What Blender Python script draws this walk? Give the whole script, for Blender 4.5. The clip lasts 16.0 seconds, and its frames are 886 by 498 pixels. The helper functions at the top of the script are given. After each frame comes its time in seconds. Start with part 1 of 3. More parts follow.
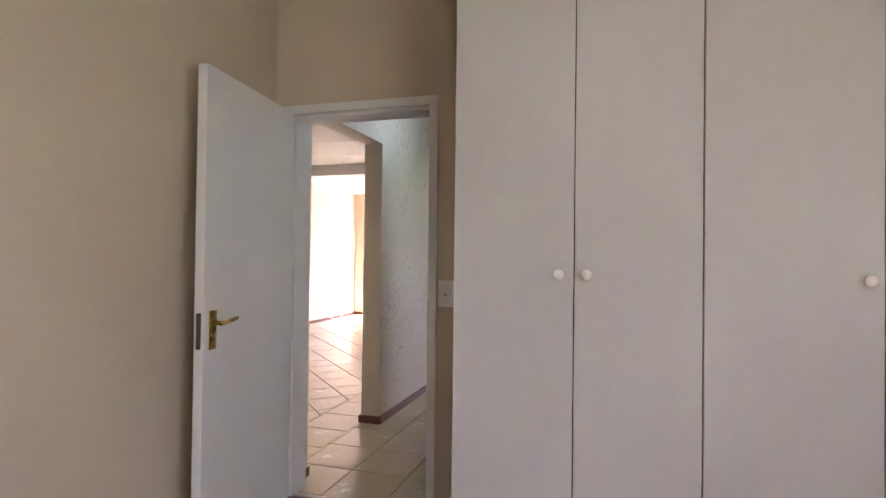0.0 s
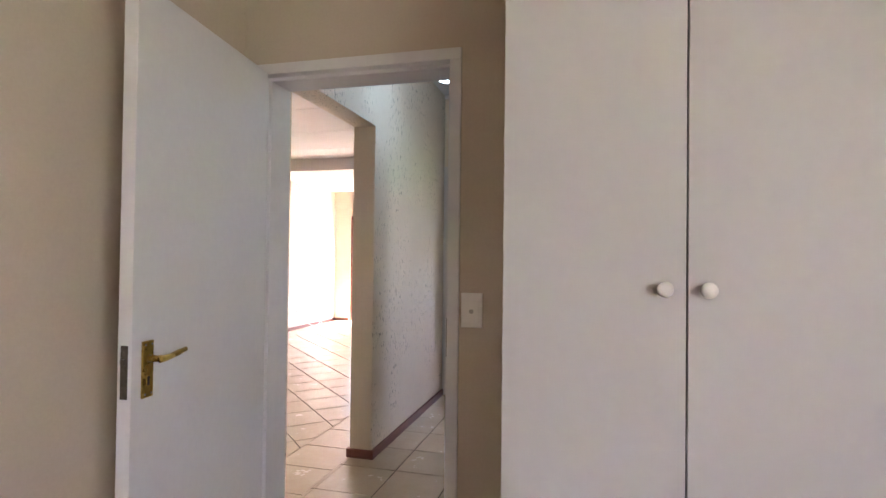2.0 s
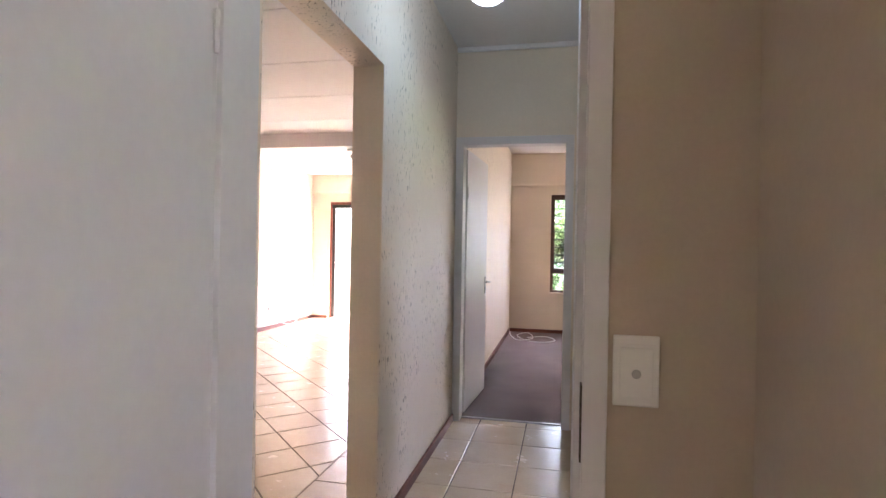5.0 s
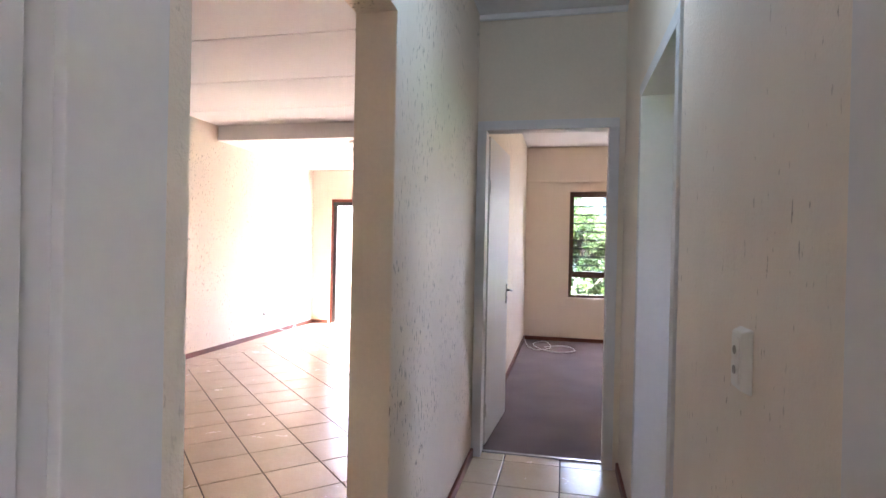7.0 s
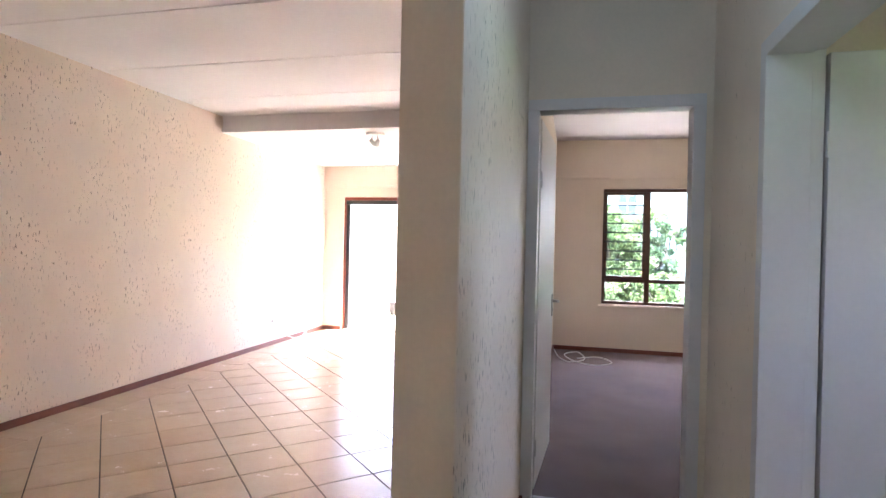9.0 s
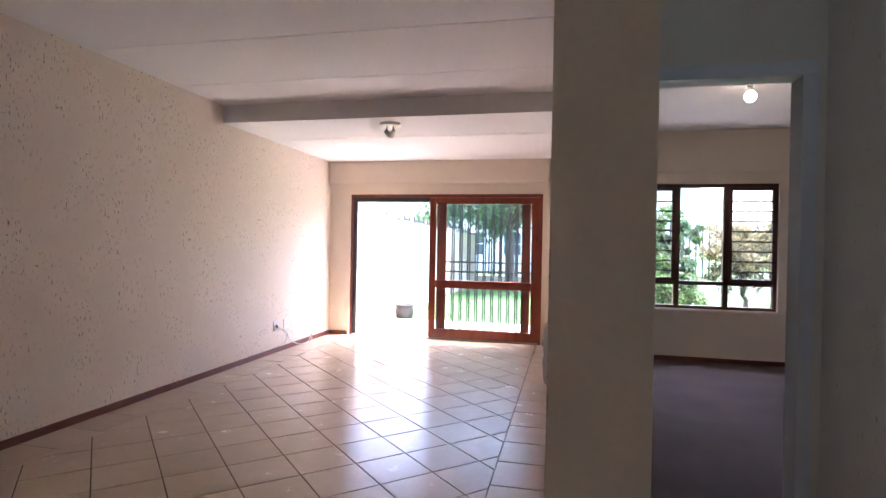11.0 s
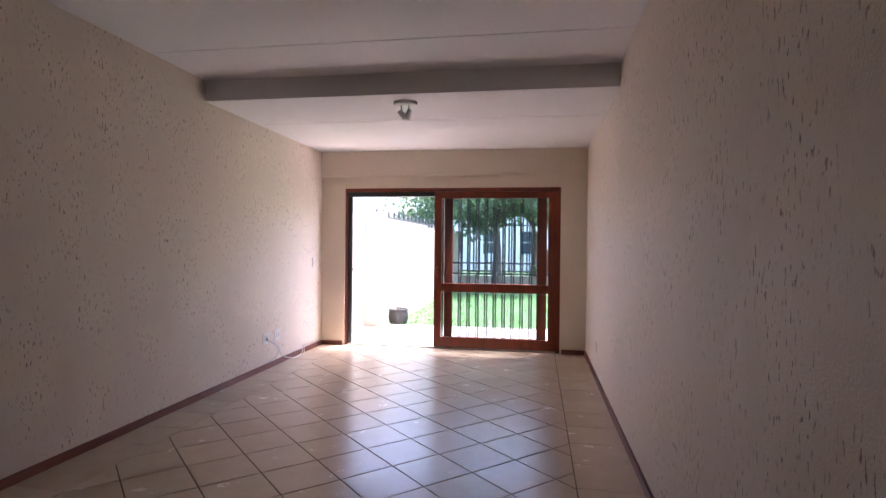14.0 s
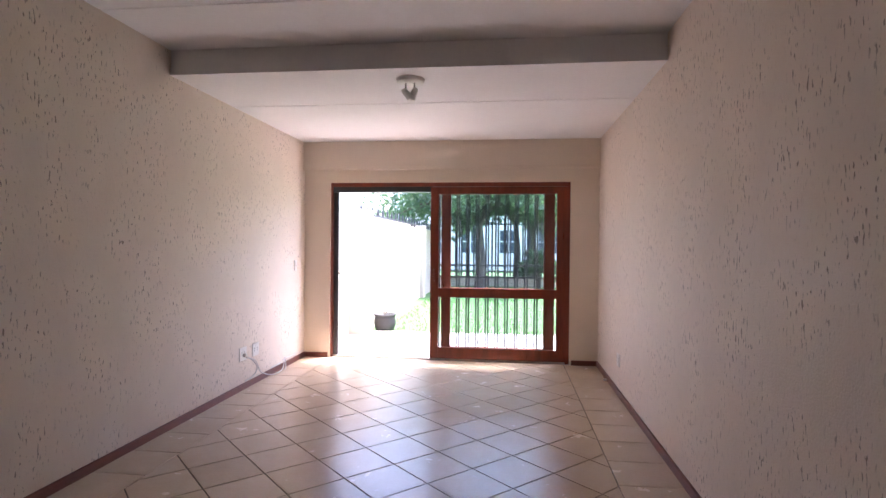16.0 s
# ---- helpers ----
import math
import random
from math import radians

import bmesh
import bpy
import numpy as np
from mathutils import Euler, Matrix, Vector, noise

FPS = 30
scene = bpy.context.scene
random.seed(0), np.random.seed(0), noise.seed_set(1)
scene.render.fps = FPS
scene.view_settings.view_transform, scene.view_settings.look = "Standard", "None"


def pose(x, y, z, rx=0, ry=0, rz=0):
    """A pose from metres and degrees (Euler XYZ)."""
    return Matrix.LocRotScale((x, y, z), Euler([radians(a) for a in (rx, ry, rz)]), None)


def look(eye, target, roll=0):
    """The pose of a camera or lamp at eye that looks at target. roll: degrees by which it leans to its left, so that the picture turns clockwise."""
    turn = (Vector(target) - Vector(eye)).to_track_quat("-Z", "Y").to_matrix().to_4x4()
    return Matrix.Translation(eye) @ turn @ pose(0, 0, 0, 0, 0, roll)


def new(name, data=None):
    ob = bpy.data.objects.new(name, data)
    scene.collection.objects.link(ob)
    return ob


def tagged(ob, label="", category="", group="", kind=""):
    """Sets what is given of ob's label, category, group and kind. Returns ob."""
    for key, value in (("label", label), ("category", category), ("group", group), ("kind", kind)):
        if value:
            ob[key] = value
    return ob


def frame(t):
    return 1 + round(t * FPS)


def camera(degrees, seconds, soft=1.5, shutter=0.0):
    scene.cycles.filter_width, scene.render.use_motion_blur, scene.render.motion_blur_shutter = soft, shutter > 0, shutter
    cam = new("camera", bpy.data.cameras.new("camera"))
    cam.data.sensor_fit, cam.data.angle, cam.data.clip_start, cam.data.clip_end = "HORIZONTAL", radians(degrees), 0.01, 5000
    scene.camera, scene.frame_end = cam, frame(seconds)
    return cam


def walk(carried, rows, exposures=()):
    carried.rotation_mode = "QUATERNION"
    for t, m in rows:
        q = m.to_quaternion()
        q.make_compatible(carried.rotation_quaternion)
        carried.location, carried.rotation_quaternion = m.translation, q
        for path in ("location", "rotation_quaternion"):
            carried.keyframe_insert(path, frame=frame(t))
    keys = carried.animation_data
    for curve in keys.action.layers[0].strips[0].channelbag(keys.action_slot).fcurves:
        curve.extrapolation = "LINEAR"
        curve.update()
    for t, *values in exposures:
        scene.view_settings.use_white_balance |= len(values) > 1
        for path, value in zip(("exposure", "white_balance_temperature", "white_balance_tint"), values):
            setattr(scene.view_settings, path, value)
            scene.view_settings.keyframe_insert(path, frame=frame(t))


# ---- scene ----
cam = camera(77.9, 16.0)
PATH = [
    (0, (0.661, -0.058, 1.283), (0.068, 1.852, 1.308), 0.7),
    (0.5, (0.573, 0.060, 1.282), (0.004, 1.977, 1.305), 0.7),
    (1, (0.473, 0.217, 1.284), (-0.078, 2.140, 1.307), 0.6),
    (1.5, (0.387, 0.372, 1.286), (-0.145, 2.300, 1.317), 0.7),
    (2, (0.308, 0.511, 1.290), (-0.208, 2.443, 1.322), 0.7),
    (2.5, (0.198, 0.668, 1.302), (-0.298, 2.606, 1.329), 0.8),
    (3, (0.103, 0.802, 1.306), (-0.369, 2.745, 1.308), 0.9),
    (3.5, (0.008, 0.973, 1.305), (-0.441, 2.922, 1.299), 1.0),
    (4, (-0.087, 1.146, 1.308), (-0.520, 3.099, 1.306), 0.6),
    (6.3, (-0.390, 1.858, 1.342), (-0.801, 3.815, 1.329), 1.6),
    (6.5, (-0.417, 1.937, 1.355), (-0.834, 3.893, 1.342), 1.1),
    (7, (-0.467, 2.038, 1.347), (-0.900, 3.991, 1.337), 1.2),
    (7.5, (-0.531, 2.188, 1.369), (-0.974, 4.139, 1.356), 1.3),
    (8, (-0.620, 2.317, 1.374), (-1.068, 4.266, 1.364), 1.3),
    (8.5, (-0.691, 2.447, 1.373), (-1.144, 4.395, 1.361), 1.4),
    (9, (-0.779, 2.590, 1.370), (-1.242, 4.535, 1.358), 1.3),
    (9.5, (-0.857, 2.711, 1.365), (-1.330, 4.654, 1.351), 1.3),
    (10, (-0.945, 2.837, 1.368), (-1.422, 4.779, 1.350), 1.3),
    (10.2, (-0.997, 2.849, 1.352), (-1.468, 4.793, 1.341), 1.4),
    (12.3, (-1.355, 3.300, 1.360), (-1.765, 5.258, 1.345), 0.6),
    (12.5, (-1.402, 3.334, 1.359), (-1.806, 5.293, 1.342), 0.8),
    (13, (-1.540, 3.441, 1.350), (-1.927, 5.403, 1.339), 0.8),
    (13.5, (-1.675, 3.534, 1.358), (-2.039, 5.500, 1.348), 0.8),
    (14, (-1.797, 3.649, 1.356), (-2.133, 5.620, 1.342), 0.6),
    (14.5, (-1.898, 3.809, 1.371), (-2.215, 5.784, 1.352), 0.6),
    (15, (-1.976, 3.947, 1.359), (-2.268, 5.926, 1.342), 0.5),
    (15.5, (-2.078, 4.113, 1.365), (-2.345, 6.095, 1.349), 0.4),
    (16, (-2.198, 4.284, 1.374), (-2.436, 6.269, 1.357), 0.5),
]
walk(cam, [(t, look(e, g, r)) for t, e, g, r in PATH],
     exposures=[(0, 5.3, 6600, 25), (4.0, 5.7, 6600, 27), (6.5, 5.6, 6350, 28), (8.5, 5.5, 6100, 25), (9.5, 5.35, 6000, 24), (10.2, 4.8, 5950, 26), (12.3, 3.5, 5850, 27), (14.0, 3.25, 5850, 27), (14.8, 3.3, 5850, 27), (15.5, 3.55, 5850, 26), (16, 3.5, 5850, 26)])

# ---------------------------------------------------------------- light
SUN_EL, SUN_AZ = 70.0, 46.0          # degrees; azimuth from +y towards +x
world = bpy.data.worlds.new("world")
scene.world = world
world.use_nodes = True
wn = world.node_tree
sky = wn.nodes.new("ShaderNodeTexSky")
sky.sky_type = "NISHITA"
sky.sun_disc = False
sky.dust_density = 4.0
sky.sun_elevation = radians(SUN_EL)
sky.sun_rotation = radians(SUN_AZ)
wn.links.new(sky.outputs[0], wn.nodes["Background"].inputs[0])
wn.nodes["Background"].inputs[1].default_value = 0.15

sun_data = bpy.data.lights.new("sun", "SUN")
sun_data.energy, sun_data.angle, sun_data.color = 2.3, radians(10), (1.0, 0.96, 0.9)
sun = new("sun", sun_data)
_d = Vector((math.sin(radians(SUN_AZ)) * math.cos(radians(SUN_EL)),
             math.cos(radians(SUN_AZ)) * math.cos(radians(SUN_EL)), math.sin(radians(SUN_EL))))
sun.matrix_world = look(_d * 30, (0, 0, 0))


def area_lamp(name, eye, target, w, h, power, colour):
    d = bpy.data.lights.new(name, "AREA")
    d.shape, d.size, d.size_y, d.energy, d.color = "RECTANGLE", w, h, power, colour
    ob = new(name, d)
    ob.matrix_world = look(eye, target)
    return ob


def bulb(name, place, radius, power, colour):
    d = bpy.data.lights.new(name, "POINT")
    d.shadow_soft_size, d.energy, d.color = radius, power, colour
    ob = new(name, d)
    ob.location = place
    return ob


# daylight for the first bedroom, from an added, unseen window behind the walk's start
area_lamp("added_window_daylight", (2.62, -1.1, 1.5), (0, -1.1, 1.4), 1.8, 1.15, 0.58, (1.0, 0.96, 0.93))
# lamp added in an unseen opening to brighten the bathroom and its door leaf
area_lamp("added_bathroom_daylight", (1.86, 3.6, 1.7), (0.0, 4.3, 1.5), 0.55, 0.55, 0.04, (0.7, 0.88, 1.0))
bulb("hall_lamp_light", (-0.575, 3.87, 2.37), 0.05, 0.11, (0.42, 0.78, 1.0))
bulb("bedroom_lamp_light", (0.35, 8.15, 2.56), 0.05, 0.2, (1.0, 0.8, 0.55))

# ---------------------------------------------------------------- materials


def nodes_of(name):
    m = bpy.data.materials.new(name)
    m.use_nodes = True
    nt = m.node_tree
    return m, nt, nt.nodes["Principled BSDF"]


def mapped(nt, scale, source="Object"):
    tc = nt.nodes.new("ShaderNodeTexCoord")
    mp = nt.nodes.new("ShaderNodeMapping")
    mp.inputs["Scale"].default_value = scale
    nt.links.new(tc.outputs[source], mp.inputs[0])
    return mp.outputs[0]


def noise_tex(nt, vec, scale, detail=4.0, rough=0.55):
    n = nt.nodes.new("ShaderNodeTexNoise")
    n.inputs["Scale"].default_value, n.inputs["Detail"].default_value = scale, detail
    n.inputs["Roughness"].default_value = rough
    nt.links.new(vec, n.inputs["Vector"])
    return n.outputs["Fac"]


def ramp(nt, fac, lo, hi, a=(0, 0, 0), b=(1, 1, 1)):
    r = nt.nodes.new("ShaderNodeValToRGB")
    r.color_ramp.elements[0].position, r.color_ramp.elements[1].position = lo, hi
    r.color_ramp.elements[0].color, r.color_ramp.elements[1].color = (*a, 1), (*b, 1)
    nt.links.new(fac, r.inputs[0])
    return r.outputs[0]


def mix(nt, fac, a, b, mode="MIX"):
    m = nt.nodes.new("ShaderNodeMix")
    m.data_type, m.blend_type = "RGBA", mode
    for sock, v in ((m.inputs[0], fac), (m.inputs[6], a), (m.inputs[7], b)):
        if isinstance(v, (int, float)):
            sock.default_value = v
        elif isinstance(v, tuple):
            sock.default_value = (*v, 1)
        else:
            nt.links.new(v, sock)
    return m.outputs[2]


def bump(nt, bsdf, height, strength, distance=0.01):
    b = nt.nodes.new("ShaderNodeBump")
    b.inputs["Strength"].default_value, b.inputs["Distance"].default_value = strength, distance
    nt.links.new(height, b.inputs["Height"])
    nt.links.new(b.outputs[0], bsdf.inputs["Normal"])


def shade(c, k):
    return tuple(min(1.0, v * k) for v in c)


def surface(name, colour, rough=0.5, metal=0.0, spread=0.12, scale=3.0, grain=60.0, relief=0.1, stretch=(1, 1, 1), coat=0.0):
    """A surface with broad and fine variation of colour, and a fine relief."""
    m, nt, p = nodes_of(name)
    v = mapped(nt, stretch)
    broad, fine = noise_tex(nt, v, scale), noise_tex(nt, v, grain, 3)
    c = mix(nt, ramp(nt, broad, 0.3, 0.7), shade(colour, 1 - spread), shade(colour, 1 + spread * 0.6))
    c = mix(nt, ramp(nt, fine, 0.35, 0.7), c, mix(nt, 1.0, c, (1 - spread * 0.8,) * 3, "MULTIPLY"))
    nt.links.new(c, p.inputs["Base Color"])
    r = ramp(nt, broad, 0.25, 0.75, (max(0.02, rough - 0.06),) * 3, (min(1, rough + 0.06),) * 3)
    nt.links.new(r, p.inputs["Roughness"])
    p.inputs["Metallic"].default_value = metal
    p.inputs["Coat Weight"].default_value = coat
    if relief:
        bump(nt, p, fine, relief, 0.004)
    return m


def dragged_plaster(name, colour, pit_shade, deep=0.7, level=0.605, size=66):
    """Trowelled plaster with pits that were dragged downwards."""
    m, nt, p = nodes_of(name)
    v = mapped(nt, (1, 1, 0.33))
    where = noise_tex(nt, mapped(nt, (1, 1, 0.8)), 3.4, 3)
    marks = noise_tex(nt, v, size, 3, 0.55)
    lumps = noise_tex(nt, mapped(nt, (1, 1, 0.5)), 16, 3)
    fine = noise_tex(nt, mapped(nt, (1, 1, 1)), 120, 2)
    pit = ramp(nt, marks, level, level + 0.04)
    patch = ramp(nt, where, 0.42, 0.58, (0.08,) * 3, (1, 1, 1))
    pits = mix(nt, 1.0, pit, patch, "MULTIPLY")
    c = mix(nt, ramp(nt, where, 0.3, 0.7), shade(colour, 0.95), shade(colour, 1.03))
    # shade inside the pits is put into the colour, on top of the bump
    c = mix(nt, pits, c, pit_shade)
    nt.links.new(c, p.inputs["Base Color"])
    p.inputs["Roughness"].default_value = 0.62
    h1 = mix(nt, 0.12, mix(nt, 0.5, lumps, fine), fine)
    h = mix(nt, pits, h1, (0, 0, 0))
    bump(nt, p, h, deep, 0.007)
    return m


def ceramic(name):
    m, nt, p = nodes_of(name)
    info = nt.nodes.new("ShaderNodeObjectInfo")
    geo = nt.nodes.new("ShaderNodeNewGeometry")
    v = geo.outputs["Position"]
    broad, fine = noise_tex(nt, v, 5.0, 5, 0.65), noise_tex(nt, v, 60, 3)
    c = mix(nt, ramp(nt, broad, 0.3, 0.72), (0.56, 0.435, 0.305), (0.61, 0.485, 0.35))
    c = mix(nt, ramp(nt, fine, 0.5, 0.75), c, mix(nt, 1.0, c, (0.95, 0.93, 0.91), "MULTIPLY"))
    tone = ramp(nt, info.outputs["Random"], 0.0, 1.0, (0.93, 0.92, 0.91), (1.0, 1.0, 1.0))
    nt.links.new(mix(nt, 1.0, c, tone, "MULTIPLY"), p.inputs["Base Color"])
    nt.links.new(ramp(nt, broad, 0.25, 0.8, (0.23,) * 3, (0.29,) * 3), p.inputs["Roughness"])
    p.inputs["IOR"].default_value = 1.65
    bump(nt, p, broad, 0.03, 0.004)
    return m


def glass(name, tint=(0.92, 0.97, 0.97)):
    m, nt, p = nodes_of(name)
    p.inputs["Base Color"].default_value = (*tint, 1)
    p.inputs["Roughness"].default_value = 0.01
    p.inputs["Transmission Weight"].default_value = 1.0
    p.inputs["IOR"].default_value = 1.45
    return m


def glowing(name, colour, strength):
    m, nt, p = nodes_of(name)
    p.inputs["Base Color"].default_value = (0.9, 0.9, 0.88, 1)
    p.inputs["Emission Color"].default_value = (*colour, 1)
    p.inputs["Emission Strength"].default_value = strength
    return m


def leafy(name, a, b):
    m, nt, p = nodes_of(name)
    g = nt.nodes.new("ShaderNodeNewGeometry")
    c = mix(nt, g.outputs["Random Per Island"], a, b)
    nt.links.new(c, p.inputs["Base Color"])
    p.inputs["Roughness"].default_value = 0.5
    thin = nt.nodes.new("ShaderNodeBsdfTranslucent")
    both = nt.nodes.new("ShaderNodeMixShader")
    both.inputs[0].default_value = 0.45
    nt.links.new(mix(nt, 1.0, c, (1.0, 1.0, 0.6), "MULTIPLY"), thin.inputs["Color"])
    nt.links.new(p.outputs[0], both.inputs[1])
    nt.links.new(thin.outputs[0], both.inputs[2])
    nt.links.new(both.outputs[0], nt.nodes["Material Output"].inputs["Surface"])
    return m


M_WALL1 = surface("beige_paint", (0.54, 0.44, 0.34), 0.7, spread=0.05, scale=1.2, grain=90, relief=0.12)
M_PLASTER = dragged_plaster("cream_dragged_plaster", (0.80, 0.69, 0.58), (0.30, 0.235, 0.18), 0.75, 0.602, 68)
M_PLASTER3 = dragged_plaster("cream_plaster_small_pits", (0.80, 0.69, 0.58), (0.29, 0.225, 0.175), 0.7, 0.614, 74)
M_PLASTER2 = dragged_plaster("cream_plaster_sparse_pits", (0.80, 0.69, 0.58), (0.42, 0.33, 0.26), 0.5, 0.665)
M_SMOOTH = surface("cream_smooth_plaster", (0.79, 0.685, 0.56), 0.65, spread=0.05, scale=1.5, grain=70, relief=0.15)
M_CEIL = surface("white_ceiling_board", (0.84, 0.81, 0.80), 0.8, spread=0.04, scale=1.0, grain=50, relief=0.08)
M_WHITE = surface("white_gloss_paint", (0.70, 0.67, 0.66), 0.5, spread=0.04, scale=2.0, grain=40, relief=0.06)
M_LAMINATE = surface("white_melamine", (0.57, 0.545, 0.54), 0.5, spread=0.03, scale=1.0, grain=30, relief=0.04)
M_PLASTIC = surface("white_plastic", (0.83, 0.80, 0.75), 0.5, spread=0.03, relief=0.0)
# near-black that paints the shade in keyholes, socket holes and wardrobe door gaps
M_DARK = surface("slot_shade_black", (0.03, 0.028, 0.026), 0.6, spread=0.1, relief=0.0)
M_SKIRT = surface("red_brown_skirting_wood", (0.19, 0.06, 0.037), 0.5, spread=0.25, scale=4, grain=40, relief=0.1, stretch=(0.4, 0.4, 3))
M_MERANTI = surface("meranti_wood", (0.22, 0.045, 0.02), 0.32, spread=0.3, scale=5, grain=50, relief=0.1, stretch=(3, 3, 0.3), coat=0.3)
M_WINWOOD = surface("dark_window_wood", (0.12, 0.05, 0.03), 0.4, spread=0.25, scale=5, grain=50, relief=0.1, stretch=(3, 3, 0.4))
M_TILE = ceramic("cream_ceramic_tile")
M_GROUT = surface("brown_grout", (0.07, 0.048, 0.035), 0.9, spread=0.2, scale=6, grain=90)
M_CARPET = surface("mauve_brown_carpet", (0.17, 0.125, 0.12), 0.95, spread=0.18, scale=2, grain=260, relief=0.6)
M_BRASS = surface("worn_brass", (0.55, 0.36, 0.09), 0.28, 1.0, spread=0.2, scale=20, grain=90, relief=0.03)
M_STEEL = surface("brushed_steel", (0.45, 0.43, 0.40), 0.35, 1.0, spread=0.15, scale=20, grain=90, relief=0.03)
M_AGED = surface("tarnished_steel", (0.10, 0.08, 0.06), 0.45, 0.6, spread=0.35, scale=30, grain=90, relief=0.1)
M_BLACKIRON = surface("dark_painted_steel", (0.035, 0.04, 0.045), 0.5, 0.0, spread=0.2, scale=12, grain=80)
M_GLASS = glass("clear_glass")
M_GLASS2 = glass("tinted_door_glass", (0.90, 0.965, 0.975))
M_GLOBE = glowing("lit_opal_glass", (0.80, 0.95, 1.0), 0.13)
M_BULB = glowing("lit_bulb_glass", (1.0, 0.85, 0.6), 0.3)
M_PAVE = surface("pale_concrete_paving", (0.55, 0.51, 0.46), 0.85, spread=0.12, scale=2, grain=60, relief=0.3)
M_GRASS = surface("lawn_soil", (0.065, 0.155, 0.04), 0.9, spread=0.3, scale=1.3, grain=90, relief=0.5)
M_BLADE = leafy("grass_blade", (0.04, 0.12, 0.02), (0.09, 0.2, 0.04))
M_LEAF = leafy("tree_leaf", (0.05, 0.105, 0.06), (0.10, 0.17, 0.095))
M_LEAF2 = leafy("shrub_leaf", (0.045, 0.10, 0.035), (0.11, 0.17, 0.07))
M_LEAF3 = leafy("dry_shrub_leaf", (0.10, 0.10, 0.06), (0.20, 0.17, 0.11))
M_BARK = surface("grey_brown_bark", (0.11, 0.09, 0.075), 0.9, spread=0.3, scale=8, grain=40, relief=0.8, stretch=(1, 1, 0.3))
M_OUTWALL = surface("cream_painted_garden_wall", (0.52, 0.455, 0.365), 0.8, spread=0.08, scale=1.5, grain=50, relief=0.3)
M_FARWALL = surface("white_house_wall", (0.75, 0.74, 0.72), 0.8, spread=0.06, scale=1.0, grain=30)
M_FARGLASS = surface("dark_far_window", (0.06, 0.08, 0.10), 0.15, spread=0.1, relief=0)
M_ROOF = surface("grey_brown_roof_tile", (0.17, 0.13, 0.11), 0.8, spread=0.2, scale=2, grain=20, relief=0.3)
M_POT = surface("dark_grey_glazed_pot", (0.022, 0.021, 0.02), 0.65, spread=0.2, scale=9, grain=60, relief=0.1)
M_WIRE = surface("white_cable_sheath", (0.72, 0.70, 0.68), 0.45, spread=0.05, relief=0)
M_TWIG = surface("pale_dry_stem", (0.24, 0.21, 0.17), 0.8, spread=0.15, relief=0)

# ---------------------------------------------------------------- mesh helpers


def empty(name, label="", category="", group="", kind="", place=(0, 0, 0), turn=0.0):
    ob = new(name)
    ob.empty_display_size = 0.1
    ob.matrix_basis = pose(*place, 0, 0, turn)
    return tagged(ob, label, category, group, kind)


def part(name, bm, material, parent=None, label="", smooth=False):
    me = bpy.data.meshes.new(name)
    bm.normal_update()
    bm.to_mesh(me)
    bm.free()
    me.materials.append(material)
    if smooth:
        for f in me.polygons:
            f.use_smooth = True
    ob = new(name, me)
    if parent is not None:
        ob.parent = parent
    if label:
        ob["label"] = label
    return ob


def setting(name, bm, material, label, category):
    return tagged(part(name, bm, material), label, category, kind="structure")


def box(x0, x1, y0, y1, z0, z1, bevel=0.0, bm=None, m=None):
    """A box, bevelled if asked, added to bm."""
    tmp = bmesh.new()
    bmesh.ops.create_cube(tmp, size=1.0)
    for v in tmp.verts:
        v.co = Vector((x0 + (v.co.x + 0.5) * (x1 - x0), y0 + (v.co.y + 0.5) * (y1 - y0), z0 + (v.co.z + 0.5) * (z1 - z0)))
    if bevel:
        bmesh.ops.bevel(tmp, geom=tmp.edges[:], offset=bevel, segments=2, profile=0.6, affect="EDGES")
    if m is not None:
        tmp.transform(m)
    if bm is None:
        return tmp
    me = bpy.data.meshes.new("tmp")
    tmp.to_mesh(me)
    tmp.free()
    bm.from_mesh(me)
    bpy.data.meshes.remove(me)
    return bm


def boxes(*rows, bevel=0.0):
    bm = bmesh.new()
    for r in rows:
        box(*r, bevel=bevel, bm=bm)
    return bm


def lathe(profile, seg=24, m=None):
    """A turned body from (radius, height) pairs."""
    bm = bmesh.new()
    rings = []
    for r, z in profile:
        rings.append([bm.verts.new((r * math.cos(2 * math.pi * i / seg), r * math.sin(2 * math.pi * i / seg), z)) for i in range(seg)])
    for a, b in zip(rings, rings[1:]):
        for i in range(seg):
            bm.faces.new((a[i], a[(i + 1) % seg], b[(i + 1) % seg], b[i]))
    for ring, flip in ((rings[0], True), (rings[-1], False)):
        if profile[0 if flip else -1][0] > 1e-4:
            bm.faces.new(ring[::-1] if flip else ring)
    bmesh.ops.remove_doubles(bm, verts=bm.verts[:], dist=1e-5)
    bmesh.ops.recalc_face_normals(bm, faces=bm.faces[:])
    if m is not None:
        bm.transform(m)
    return bm


